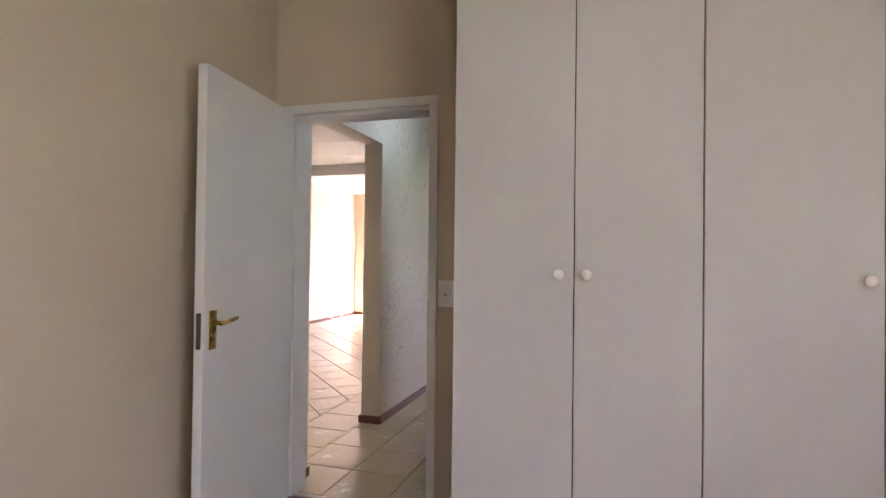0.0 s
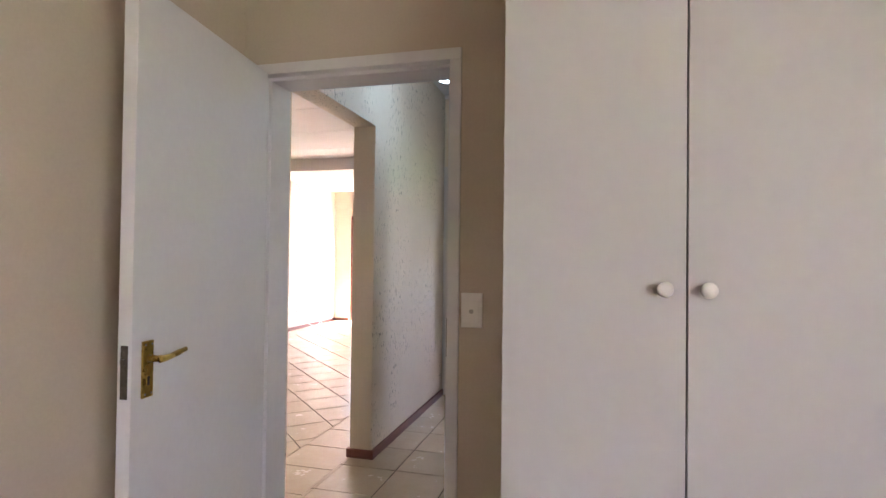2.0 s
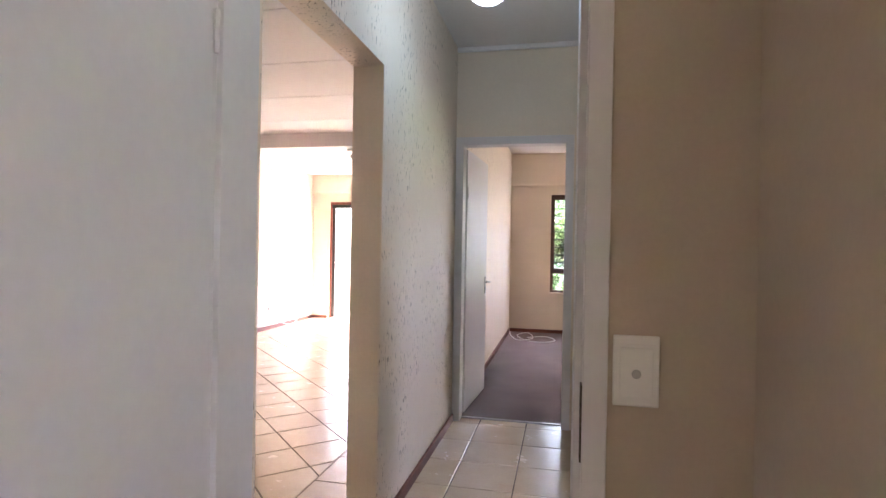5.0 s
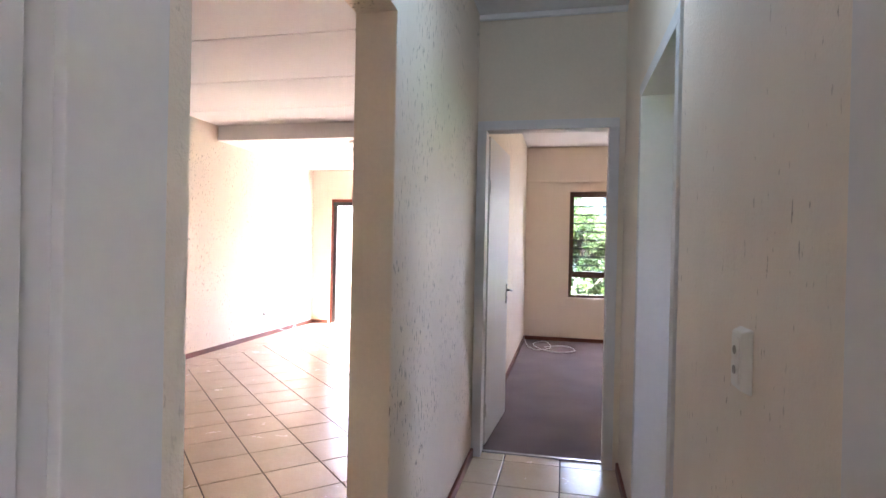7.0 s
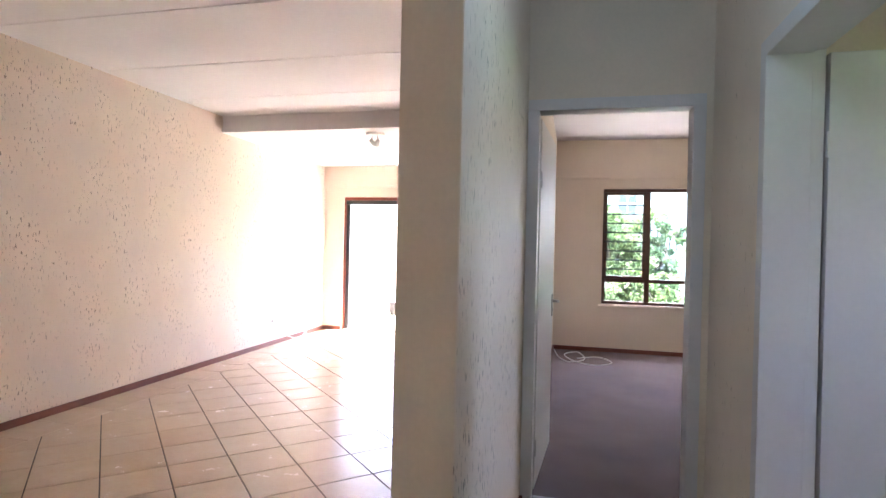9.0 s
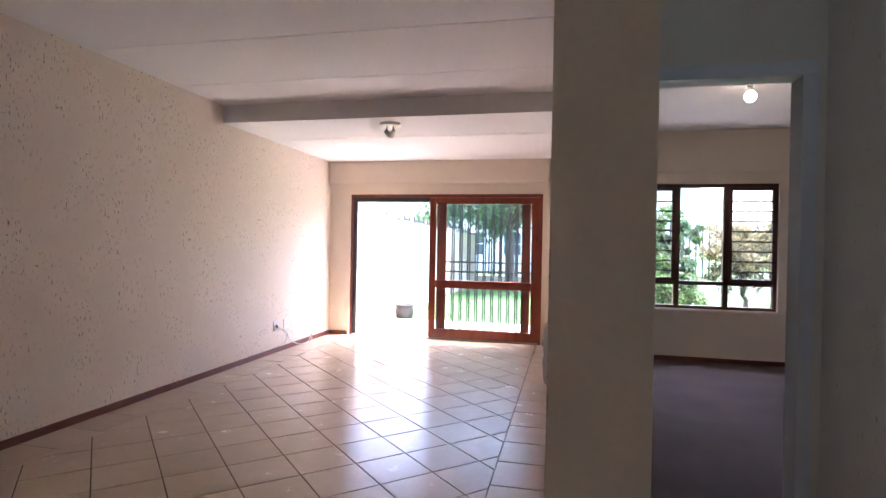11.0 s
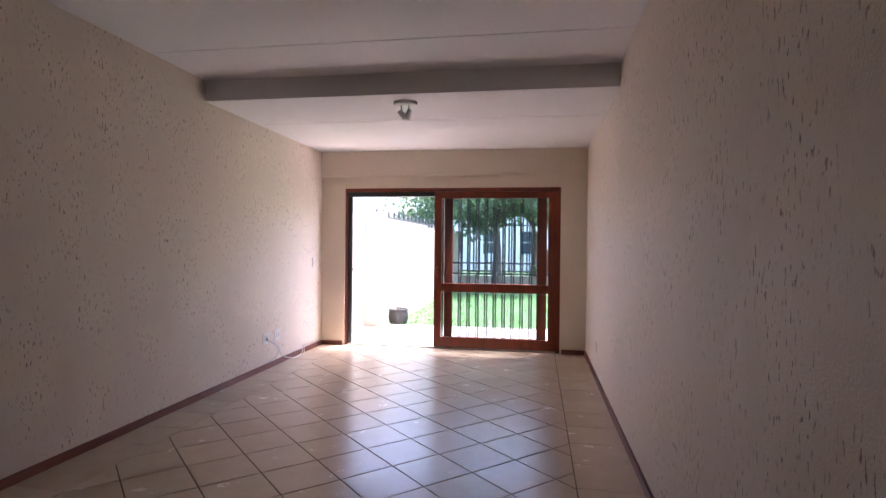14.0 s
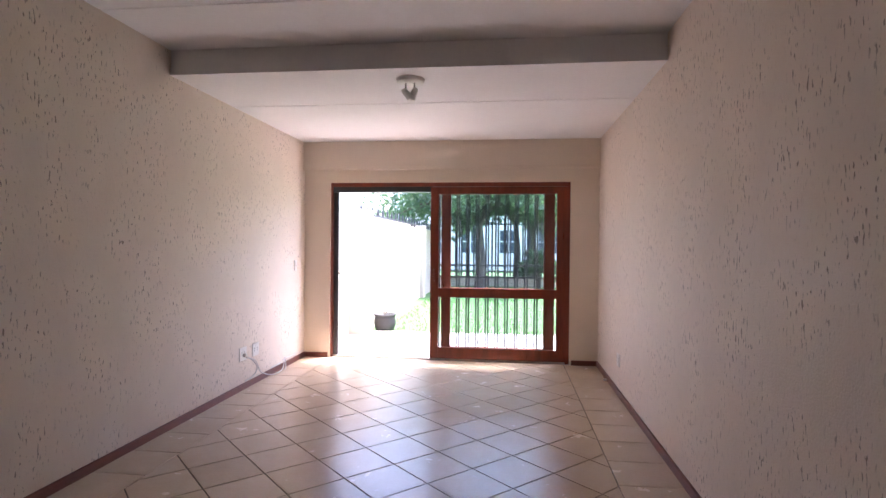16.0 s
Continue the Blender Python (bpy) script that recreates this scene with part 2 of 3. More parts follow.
def tube(points, radii, seg=8, bm=None):
    """A round tube along points; radii one number or one a point."""
    bm = bm or bmesh.new()
    pts = [Vector(p) for p in points]
    if isinstance(radii, (int, float)):
        radii = [radii] * len(pts)
    rings = []
    for i, p in enumerate(pts):
        d = (pts[min(i + 1, len(pts) - 1)] - pts[max(i - 1, 0)]).normalized()
        up = Vector((0, 0, 1)) if abs(d.z) < 0.9 else Vector((1, 0, 0))
        a = d.cross(up).normalized()
        b = d.cross(a)
        rings.append([bm.verts.new(p + (a * math.cos(2 * math.pi * k / seg) + b * math.sin(2 * math.pi * k / seg)) * radii[i]) for k in range(seg)])
    for r, q in zip(rings, rings[1:]):
        for k in range(seg):
            bm.faces.new((r[k], r[(k + 1) % seg], q[(k + 1) % seg], q[k]))
    bm.faces.new(rings[0][::-1])
    bm.faces.new(rings[-1])
    bmesh.ops.recalc_face_normals(bm, faces=bm.faces[:])
    return bm


def curve_points(pts, n=8):
    """Catmull-Rom through pts."""
    p = [Vector(pts[0])] + [Vector(q) for q in pts] + [Vector(pts[-1])]
    out = []
    for i in range(1, len(p) - 2):
        for k in range(n):
            t = k / n
            out.append(0.5 * (2 * p[i] + (p[i + 1] - p[i - 1]) * t + (2 * p[i - 1] - 5 * p[i] + 4 * p[i + 1] - p[i + 2]) * t * t
                              + (3 * p[i] - p[i - 1] - 3 * p[i + 1] + p[i + 2]) * t ** 3))
    out.append(p[-2])
    return out


# ---------------------------------------------------------------- the rooms
TOP = 3.0
XL, XR, XH, XE = -4.66, -1.178, -1.03, -0.12      # living room left and right walls, hall left and right walls
Y1, Y1H, YJ0, YJ1 = 2.455, 2.62, 2.772, 3.80        # bedroom wall, its hall face, the opening to the living room
YE, YE2 = 5.535, 5.68                               # hall end wall
YN, YN2 = 10.70, 10.93                             # living room far wall
BX, BY, BY2 = 1.85, 10.21, 10.43                    # second bedroom

setting("wall_bedroom_side", boxes((-1.18, -1.06, -2.4, Y1H, -0.05, TOP)), M_WALL1, "plain beige painted bedroom wall", "wall")
setting("wall_bedroom_door", boxes((-1.06, -0.985, Y1, Y1H - 0.012, -0.05, TOP), (-0.16, 2.6, Y1, Y1H - 0.012, -0.05, TOP),
        (-0.985, -0.16, Y1, Y1H - 0.012, 2.05, TOP)), M_WALL1, "beige painted wall around the bedroom doorway", "wall")
setting("wall_hall_south", boxes((-1.03, -0.985, Y1H - 0.012, Y1H, -0.05, TOP), (-0.16, XE, Y1H - 0.012, Y1H, -0.05, TOP),
        (-0.985, -0.16, Y1H - 0.012, Y1H, 2.05, TOP)), M_PLASTER2, "cream plaster on the hall side of the bedroom wall", "wall")
setting("wall_bedroom_back", boxes((-1.18, 2.76, -2.56, -2.4, -0.05, TOP)), M_WALL1, "plain beige painted bedroom wall", "wall")
setting("wall_bedroom_east", boxes((2.6, 2.76, -2.4, -2.0, -0.05, TOP), (2.6, 2.76, -0.2, Y1H, -0.05, TOP), (2.6, 2.76, -2.0, -0.2, -0.05, 0.9), (2.6, 2.76, -2.0, -0.2, 2.1, TOP)), M_WALL1, "beige bedroom wall with an added, unseen window opening", "wall")
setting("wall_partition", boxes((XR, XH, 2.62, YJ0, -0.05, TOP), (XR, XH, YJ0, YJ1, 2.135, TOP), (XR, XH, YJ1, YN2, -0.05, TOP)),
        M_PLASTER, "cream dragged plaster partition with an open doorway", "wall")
setting("wall_hall_end", boxes((XH, -0.99, YE, YE2, -0.05, TOP), (-0.185, BX, YE, YE2, -0.05, TOP), (-0.99, -0.185, YE, YE2, 2.105, TOP)),
        M_SMOOTH, "smooth cream hall end wall above a doorway", "wall")
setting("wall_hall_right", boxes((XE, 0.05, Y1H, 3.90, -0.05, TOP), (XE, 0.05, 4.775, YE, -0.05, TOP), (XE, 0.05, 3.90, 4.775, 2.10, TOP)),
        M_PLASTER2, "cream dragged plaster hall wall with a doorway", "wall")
# unseen opening, made for the added bathroom lamp
setting("wall_bathroom_east", boxes((BX, BX + 0.15, Y1H, 3.3, -0.05, TOP), (BX, BX + 0.15, 3.9, BY2, -0.05, TOP), (BX, BX + 0.15, 3.3, 3.9, -0.05, 1.4), (BX, BX + 0.15, 3.3, 3.9, 2.0, TOP)), M_SMOOTH, "cream wall with a small unseen opening added for bathroom daylight", "wall")
setting("wall_bedroom2_window", boxes((XH, -0.403, BY, BY2, -0.05, TOP), (1.293, BX, BY, BY2, -0.05, TOP), (-0.403, 1.293, BY, BY2, -0.05, 0.642),
        (-0.403, 1.293, BY, BY2, 2.178, TOP), (XH, BX, BY - 0.05, BY - 0.001, 2.32, TOP)), M_SMOOTH, "cream wall with a window and a ledge above it", "wall")
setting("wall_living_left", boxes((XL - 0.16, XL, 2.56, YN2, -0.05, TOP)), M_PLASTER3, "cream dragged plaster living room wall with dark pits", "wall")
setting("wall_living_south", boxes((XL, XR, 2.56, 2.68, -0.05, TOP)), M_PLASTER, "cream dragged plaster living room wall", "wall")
setting("wall_living_far", boxes((XL, -4.34, YN, YN2, -0.05, TOP), (-1.499, XR, YN, YN2, -0.05, TOP), (-4.34, -1.499, YN, YN2, 2.105, TOP),
        (XL, XR, YN - 0.055, YN - 0.001, 2.265, TOP)), M_SMOOTH, "smooth cream wall round the sliding door, with a ledge above", "wall")

setting("trim", boxes((XR + 0.002, XH - 0.002, YJ1 - 0.003, YJ1, -0.004, 2.134)), M_SMOOTH, "smooth cream plaster on the opening's end face", "wall")

# ceilings
rows, y = [], 2.68
for edge in (3.59, 4.525, 5.46, 6.395, 7.33, 8.06):
    rows.append((XL, XR, y + 0.006, edge - 0.006, 2.77, 2.83))
    y = edge
setting("ceiling_living", boxes(*rows, (XL, XR, 2.68, 8.06, 2.82, 2.85)), M_CEIL, "white board ceiling with narrow joints", "ceiling")
setting("ceiling_living_low", boxes((XL, XR, 8.017, 8.944, 2.588, 2.64), (XL, XR, 8.956, YN, 2.588, 2.64), (XL, XR, 8.03, YN, 2.63, 2.95)),
        M_CEIL, "lower white ceiling beyond a step, with one joint", "ceiling")
setting("ceiling_hall", boxes((XH, XE, Y1H, YE, 2.83, 2.95)), M_CEIL, "white hall ceiling", "ceiling")
setting("ceiling_bathroom", boxes((0.05, BX, Y1H, YE, 2.8, 2.95)), M_CEIL, "white ceiling", "ceiling")
setting("ceiling_bedroom2", boxes((XH, BX, YE2, BY, 2.82, 2.95)), M_CEIL, "white bedroom ceiling", "ceiling")
setting("ceiling_bedroom", boxes((-1.06, 2.6, -2.4, Y1, 2.8, 2.95)), M_CEIL, "white bedroom ceiling", "ceiling")
setting("cornice", boxes((XH + 0.001, XE - 0.001, YE - 0.03, YE - 0.001, 2.795, 2.829), bevel=0.006), M_CEIL, "thin white cornice above the hall's end", "cornice")
# out of view; added to stop sky light leaking past the ceilings
setting("roof", boxes((-5.0, 3.0, -2.9, 11.05, TOP, TOP + 0.15)), M_ROOF, "unseen slab over the rooms, added to keep sky light out", "roof")

# floors other than tiles
setting("floor_bedroom2", boxes((XH, BX, 5.625, BY, -0.05, 0.004)), M_CARPET, "mauve-brown fitted carpet in the second bedroom", "carpet")
setting("floor_bedroom", boxes((-1.06, 2.6, -2.4, Y1 + 0.055, -0.05, 0.004)), M_CARPET, "mauve-brown fitted carpet in the first bedroom", "carpet")
setting("floor_bathroom", boxes((-0.03, BX, Y1H, YE, -0.05, -0.002)), M_TILE, "pale tiled bathroom floor", "floor")


# skirtings
def skirting(x0, x1, y0, y1, label="red-brown wooden skirting along the wall"):
    setting("baseboard", boxes((x0, x1, y0, y1, -0.004, 0.056), bevel=0.004), M_SKIRT, label, "skirting")


T = 0.018
skirting(XL, XL + T, 2.68, YN - T)
skirting(XL, -4.365, YN - T, YN)
skirting(-1.475, XR - T, YN - T, YN)
skirting(XR - T, XR, YJ1, YN)
skirting(XR - T, XH + T, YJ1 - T, YJ1)
skirting(XH, XH + T, YJ1, YE - 0.02)
skirting(XH, XH + T, Y1H + 0.02, YJ0)
skirting(XE - T, XE, 4.82, YE - 0.02)
skirting(XE - T, XE, Y1H + 0.02, 3.85)
skirting(XH + T, BX, BY - T, BY)
skirting(XH, XH + T, YE2, BY)
skirting(-1.06, -1.06 + T, -2.4, Y1 - 0.02)


# ---------------------------------------------------------------- doors
def handle_set(parent, x, side, z, material, leverdir):
    """Plate, keyhole, four screws and lever on the face y = 0 (side 1) or the other way (side -1)."""
    s = side

    def b(x0, x1, d0, d1, z0, z1, bevel=0.0):
        ya, yb = sorted((s * d0, s * d1))
        return box(x + x0, x + x1, ya, yb, z + z0, z + z1, bevel)
    plate = part("handle_plate", b(-0.021, 0.021, 0.0, 0.007, -0.105, 0.048, 0.002), material, parent, "worn long handle plate")
    k = b(-0.004, 0.004, 0.006, 0.0085, -0.072, -0.048)
    part("keyhole", k, M_DARK, plate)
    for sx in (-0.013, 0.013):
        for sz in (-0.095, 0.038):
            part("screw", lathe([(0.003, 0), (0.003, 0.0015), (0.0, 0.002)], 8, pose(x + sx, s * 0.007, z + sz, -90 * s)), M_STEEL, plate)
    lever = tube([(x, s * 0.004, z), (x, s * 0.03, z), (x + leverdir * 0.008, s * 0.042, z)], [0.011, 0.009, 0.009], 10)
    lever = tube(curve_points([(x - leverdir * 0.006, s * 0.044, z - 0.001), (x + leverdir * 0.03, s * 0.046, z), (x + leverdir * 0.085, s * 0.044, z + 0.006),
                               (x + leverdir * 0.115, s * 0.040, z + 0.008)], 4), [0.0095] * 4 + [0.0085] * 5 + [0.0075] * 4, 8, lever)
    part("handle_lever", lever, material, plate, smooth=True)


def door_leaf(parent, hinge, turn, side, width, z0, z1, material_handle, leverdir=-1, thick=0.04):
    """A flush leaf, hung at hinge. Its seen face is y = 0; side 1 looks to +y."""
    bm = box(0, width, -thick if side > 0 else 0, 0 if side > 0 else thick, z0, z1, 0.002)
    leaf = part("door_leaf", bm, M_WHITE, parent, "flat white painted door leaf, standing open")
    leaf.matrix_basis = pose(*hinge, 0, 0, turn)
    handle_set(leaf, width - 0.058, side, 1.008, material_handle, leverdir)
    part("lock_plate", box(width - 0.0005, width + 0.0025, -side * 0.030, -side * 0.010, 0.91, 1.05, 0.0008), M_AGED, leaf, "tarnished steel lock plate")
    part("latch", box(width + 0.001, width + 0.010, -side * 0.026, -side * 0.014, 1.0, 1.015, 0.002), M_AGED, leaf)
    for z in (0.25, 1.75):
        part("hinge", tube([(-0.006, side * 0.004, z - 0.045), (-0.006, side * 0.004, z + 0.045)], 0.006, 8), M_WHITE, leaf)
    return leaf


def door_frame(parent, axis, a0, a1, d0, d1, top, face=0.045, rebate_at_low=True):
    """A pressed steel frame in a wall along x (axis 'x') or y; a0..a1 is the outer width, d0..d1 the depth."""
    mid = d0 + 0.045 if rebate_at_low else d1 - 0.045

    def put(name, p0, p1, q0, q1, z0, z1):
        r = (p0, p1, q0, q1, z0, z1) if axis == "x" else (q0, q1, p0, p1, z0, z1)
        return r
    lo, hi = (d0, mid) if rebate_at_low else (mid, d1)
    wlo, whi = (mid, d1) if rebate_at_low else (d0, mid)
    for p, q, s in ((a0, a0 + face, 1), (a1 - face, a1, -1)):
        lip = (p, q + 0.014, wlo, whi) if s > 0 else (p - 0.014, q, wlo, whi)
        bm = boxes(put("", p, q, lo, hi, 0, top - face), put("", *lip, 0, top - face - 0.014), bevel=0.0025)
        part("door_jamb", bm, M_WHITE, parent)
    part("door_head", boxes(put("", a0, a1, lo, hi, top - face, top), put("", a0, a1, wlo, whi, top - face - 0.014, top), bevel=0.0025), M_WHITE, parent)


d1 = empty("door_1", "white bedroom door standing open into the bedroom, brass handle", "door", kind="structure")
door_frame(d1, "x", -1.01, -0.148, Y1 - 0.012, Y1H + 0.012, 2.06, face=0.043)
door_leaf(d1, (-0.936, 2.430, 0.0), -82.8, 1, 0.75, 0.012, 2.018, M_BRASS)
part("strike_plate", box(-0.1945, -0.1905, 2.452, 2.478, 0.93, 1.07, 0.0008), M_AGED, d1, "tarnished strike plate in the frame")
part("threshold", box(-0.97, -0.18, Y1 + 0.045, Y1 + 0.075, -0.004, 0.009, 0.003), M_STEEL, d1, "metal threshold strip")

d2 = empty("door_2", "white door of the second bedroom standing open, steel handle", "door", kind="structure")
door_frame(d2, "x", XH + 0.002, -0.155, YE - 0.012, YE2 + 0.012, 2.153, rebate_at_low=False)
door_leaf(d2, (-0.965, YE2 + 0.02, 0.0), 86.3, -1, 0.80, 0.015, 2.09, M_STEEL)
part("threshold", box(-0.97, -0.2, 5.61, 5.64, -0.004, 0.009, 0.003), M_STEEL, d2, "metal threshold strip")

d3 = empty("door_3", "white door in the hall standing open into a dark room", "door", kind="structure")
door_frame(d3, "y", 3.865, 4.80, XE - 0.012, 0.062, 2.13, rebate_at_low=False)
door_leaf(d3, (0.072, 4.745, 0.0), 0.0, -1, 0.80, 0.012, 2.07, M_STEEL)

# ---------------------------------------------------------------- sliding door
setting("trim", boxes((XL + 0.001, XR - 0.001, YN - 0.075, YN - 0.056, 2.25, 2.285), bevel=0.004), M_SMOOTH, "cream batten along the wall above the sliding door", "batten")
setting("trim", boxes((XH + 0.001, BX - 0.001, BY - 0.07, BY - 0.051, 2.305, 2.34), bevel=0.004), M_SMOOTH, "cream batten along the wall above the bedroom window", "batten")
YS = YN + 0.02
sd = empty("door_4", "red-brown hardwood sliding door, half open to the garden", "sliding door", kind="structure")


def wood(name, x0, x1, y0, y1, z0, z1, parent, label=""):
    return part(name, box(x0, x1, y0, y1, z0, z1, 0.004), M_MERANTI, parent, label)


part("top_track", box(-4.312, -3.11, YS + 0.004, YS + 0.12, 1.995, 2.057, 0.002), M_BLACKIRON, sd, "dark sliding track")
wood("frame_jamb", -4.347, -4.312, YS, YS + 0.15, 0.0, 2.112, sd)
wood("frame_jamb", -1.545, -1.492, YS, YS + 0.15, 0.0, 2.112, sd)
wood("frame_head", -4.312, -1.545, YS, YS + 0.15, 2.058, 2.112, sd)
wood("frame_stop", -3.11, -1.545, YS + 0.046, YS + 0.07, 2.0, 2.057, sd)
part("frame_sill", box(-4.312, -1.545, YS + 0.01, YS + 0.15, -0.01, 0.018, 0.003), M_PAVE, sd, "pale stone door sill")
for n, x0, x1, xs0, xs1, y in (("sliding_leaf", -3.12, -3.022, -1.648, -1.50, YS - 0.004), ("fixed_leaf", -2.998, -2.885, -1.79, -1.665, YS + 0.075)):
    leaf = part(n, boxes((x0, x1, y, y + 0.045, 0.024, 2.05), (xs0, xs1, y, y + 0.045, 0.024, 2.05), bevel=0.004), M_MERANTI, sd)
    for z0, z1 in ((0.024, 0.155), (0.75, 0.858), (1.968, 2.05)):
        wood("leaf_rail", x1 - 0.002, xs0 + 0.002, y + 0.002, y + 0.043, z0, z1, leaf)
    for z0, z1 in ((0.153, 0.752), (0.856, 1.97)):
        p = part("glass_pane", box(x1 - 0.004, xs0 + 0.004, y + 0.02, y + 0.026, z0, z1), M_GLASS2, leaf, "clear glass pane")
        p.visible_shadow = False
    if n == "sliding_leaf":
        part("pull_handle", tube(curve_points([(-3.072, y, 1.075), (-3.072, y - 0.028, 1.06), (-3.072, y - 0.03, 1.01), (-3.072, y - 0.028, 0.955), (-3.072, y, 0.94)], 4), 0.007, 8), M_MERANTI, leaf, "curved wooden pull handle", True)

# steel security gate outside the glass
gate = empty("security_gate", "dark steel security gate with paired bars outside the sliding door", "gate")
YG = YN2 + 0.03
for i in range(9):
    for dx in (-0.015, 0.015):
        x = -2.81 + i * 0.1175 + dx
        part("gate_bar", tube([(x, YG, -0.045), (x, YG, 2.09)], 0.0115, 6), M_BLACKIRON, gate)
for z in (0.98, 1.122):
    part("gate_rail", box(-3.06, -1.58, YG - 0.012, YG + 0.012, z - 0.012, z + 0.012, 0.002), M_BLACKIRON, gate)
part("gate_post", box(-1.60, -1.57, YG - 0.015, YG + 0.015, -0.05, 2.10, 0.003), M_BLACKIRON, gate)
part("gate_post", box(-3.06, -3.03, YG - 0.015, YG + 0.015, -0.05, 2.10, 0.003), M_BLACKIRON, gate)
gp = empty("gate_jamb", "narrow dark steel gate jamb with a pale latch beside the open doorway", "gate")
part("post", box(-4.311, -4.255, YS + 0.03, YS + 0.075, 0.019, 1.992, 0.003), M_BLACKIRON, gp)
part("latch", box(-4.255, -4.225, YS + 0.035, YS + 0.06, 1.0, 1.03, 0.004), M_PLASTIC, gp, "pale latch")

# ---------------------------------------------------------------- window of the second bedroom
w1 = empty("window_1", "dark wooden window with horizontal burglar bars, garden outside", "window", kind="structure")
WX = (-0.41, 0.17, 0.73, 1.30)
WY = BY + 0.05


def wwood(name, x0, x1, z0, z1, y0=WY, y1=WY + 0.07):
    return part(name, box(x0, x1, y0, y1, z0, z1, 0.004), M_WINWOOD, w1)


wwood("window_frame", WX[0], WX[3], 2.135, 2.185)
wwood("window_frame", WX[0], WX[3], 0.635, 0.68)
wwood("window_frame", WX[0], WX[0] + 0.05, 0.68, 2.135)
wwood("window_frame", WX[3] - 0.05, WX[3], 0.68, 2.135)
for x in WX[1:3]:
    wwood("mullion", x - 0.032, x + 0.032, 0.68, 2.135)
wwood("transom", WX[0] + 0.05, WX[3] - 0.05, 0.935, 0.983, WY + 0.002, WY + 0.068)
for i in range(3):
    a, b = WX[i] + 0.03, WX[i + 1] - 0.03
    for z0, z1 in ((0.675, 0.937), (0.981, 2.14)):
        p = part("pane", box(a, b, WY + 0.035, WY + 0.039, z0, z1), M_GLASS, w1, "clear glass pane")
        p.visible_shadow = False
    if i != 1:
        part("casement", boxes((a, a + 0.035, WY - 0.012, WY + 0.05, 0.985, 2.133), (b - 0.035, b, WY - 0.012, WY + 0.05, 0.985, 2.133),
                               (a + 0.035, b - 0.035, WY - 0.012, WY + 0.05, 0.985, 1.02), (a + 0.035, b - 0.035, WY - 0.012, WY + 0.05, 2.098, 2.133), bevel=0.003), M_WINWOOD, w1)
        for k in range(8):
            z = 1.11 + k * 0.122
            part("burglar_bar", tube([(a, WY - 0.006, z), (b, WY - 0.006, z)], 0.010, 6), M_BLACKIRON, w1)
part("window_sill", box(WX[0] - 0.03, WX[3] + 0.03, BY - 0.02, BY + 0.06, 0.598, 0.633, 0.004), M_SMOOTH, w1, "cream plastered sill")

# the first bedroom's window, behind the start: unseen, added round its daylight lamp
w2 = empty("window_2", "unseen plain window added in the first bedroom", "window", kind="structure")
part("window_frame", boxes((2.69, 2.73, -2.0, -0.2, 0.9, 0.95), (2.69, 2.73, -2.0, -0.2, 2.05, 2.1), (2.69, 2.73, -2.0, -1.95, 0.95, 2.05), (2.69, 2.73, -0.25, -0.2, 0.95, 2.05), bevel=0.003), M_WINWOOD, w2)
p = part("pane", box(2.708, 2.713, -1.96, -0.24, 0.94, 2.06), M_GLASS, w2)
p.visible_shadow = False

# ---------------------------------------------------------------- wardrobe
WF = 1.905
setting("wall_nib", boxes((0.094, 0.114, WF + 0.02, Y1, -0.05, 2.80)), M_WALL1, "beige plastered end wall of the built-in cupboard", "wall")
wr = empty("wardrobe", "white built-in wardrobe with flush doors and round knobs", "wardrobe")
part("carcass", boxes((0.115, 0.135, WF + 0.022, Y1 - 0.002, 0.004, 2.79), (0.135, 2.59, Y1 - 0.02, Y1 - 0.002, 0.1, 2.79), (0.135, 2.59, WF + 0.03, WF + 0.045, 0.004, 0.1)), M_LAMINATE, wr)
# thin dark sheet behind the doors, standing in for shade in their gaps
part("gap_shade_sheet", box(0.14, 2.58, WF + 0.024, WF + 0.028, 0.1, 2.74), M_DARK, wr)
for a, b, kn in ((0.095, 0.529, 0.480), (0.533, 0.942, 0.574), (0.946, 1.44, 1.398), (1.444, 1.92, 1.49), (1.924, 2.59, 2.5)):
    dr = part("cupboard_door", box(a, b, WF, WF + 0.018, 0.1, 2.75, 0.0018), M_LAMINATE, wr)
    part("knob", lathe([(0.009, 0), (0.008, 0.012), (0.011, 0.016), (0.017, 0.021), (0.019, 0.027), (0.017, 0.033), (0.009, 0.037), (0, 0.038)], 20, pose(kn, WF, 1.222, 90)), M_PLASTIC, dr, "round white knob", True)


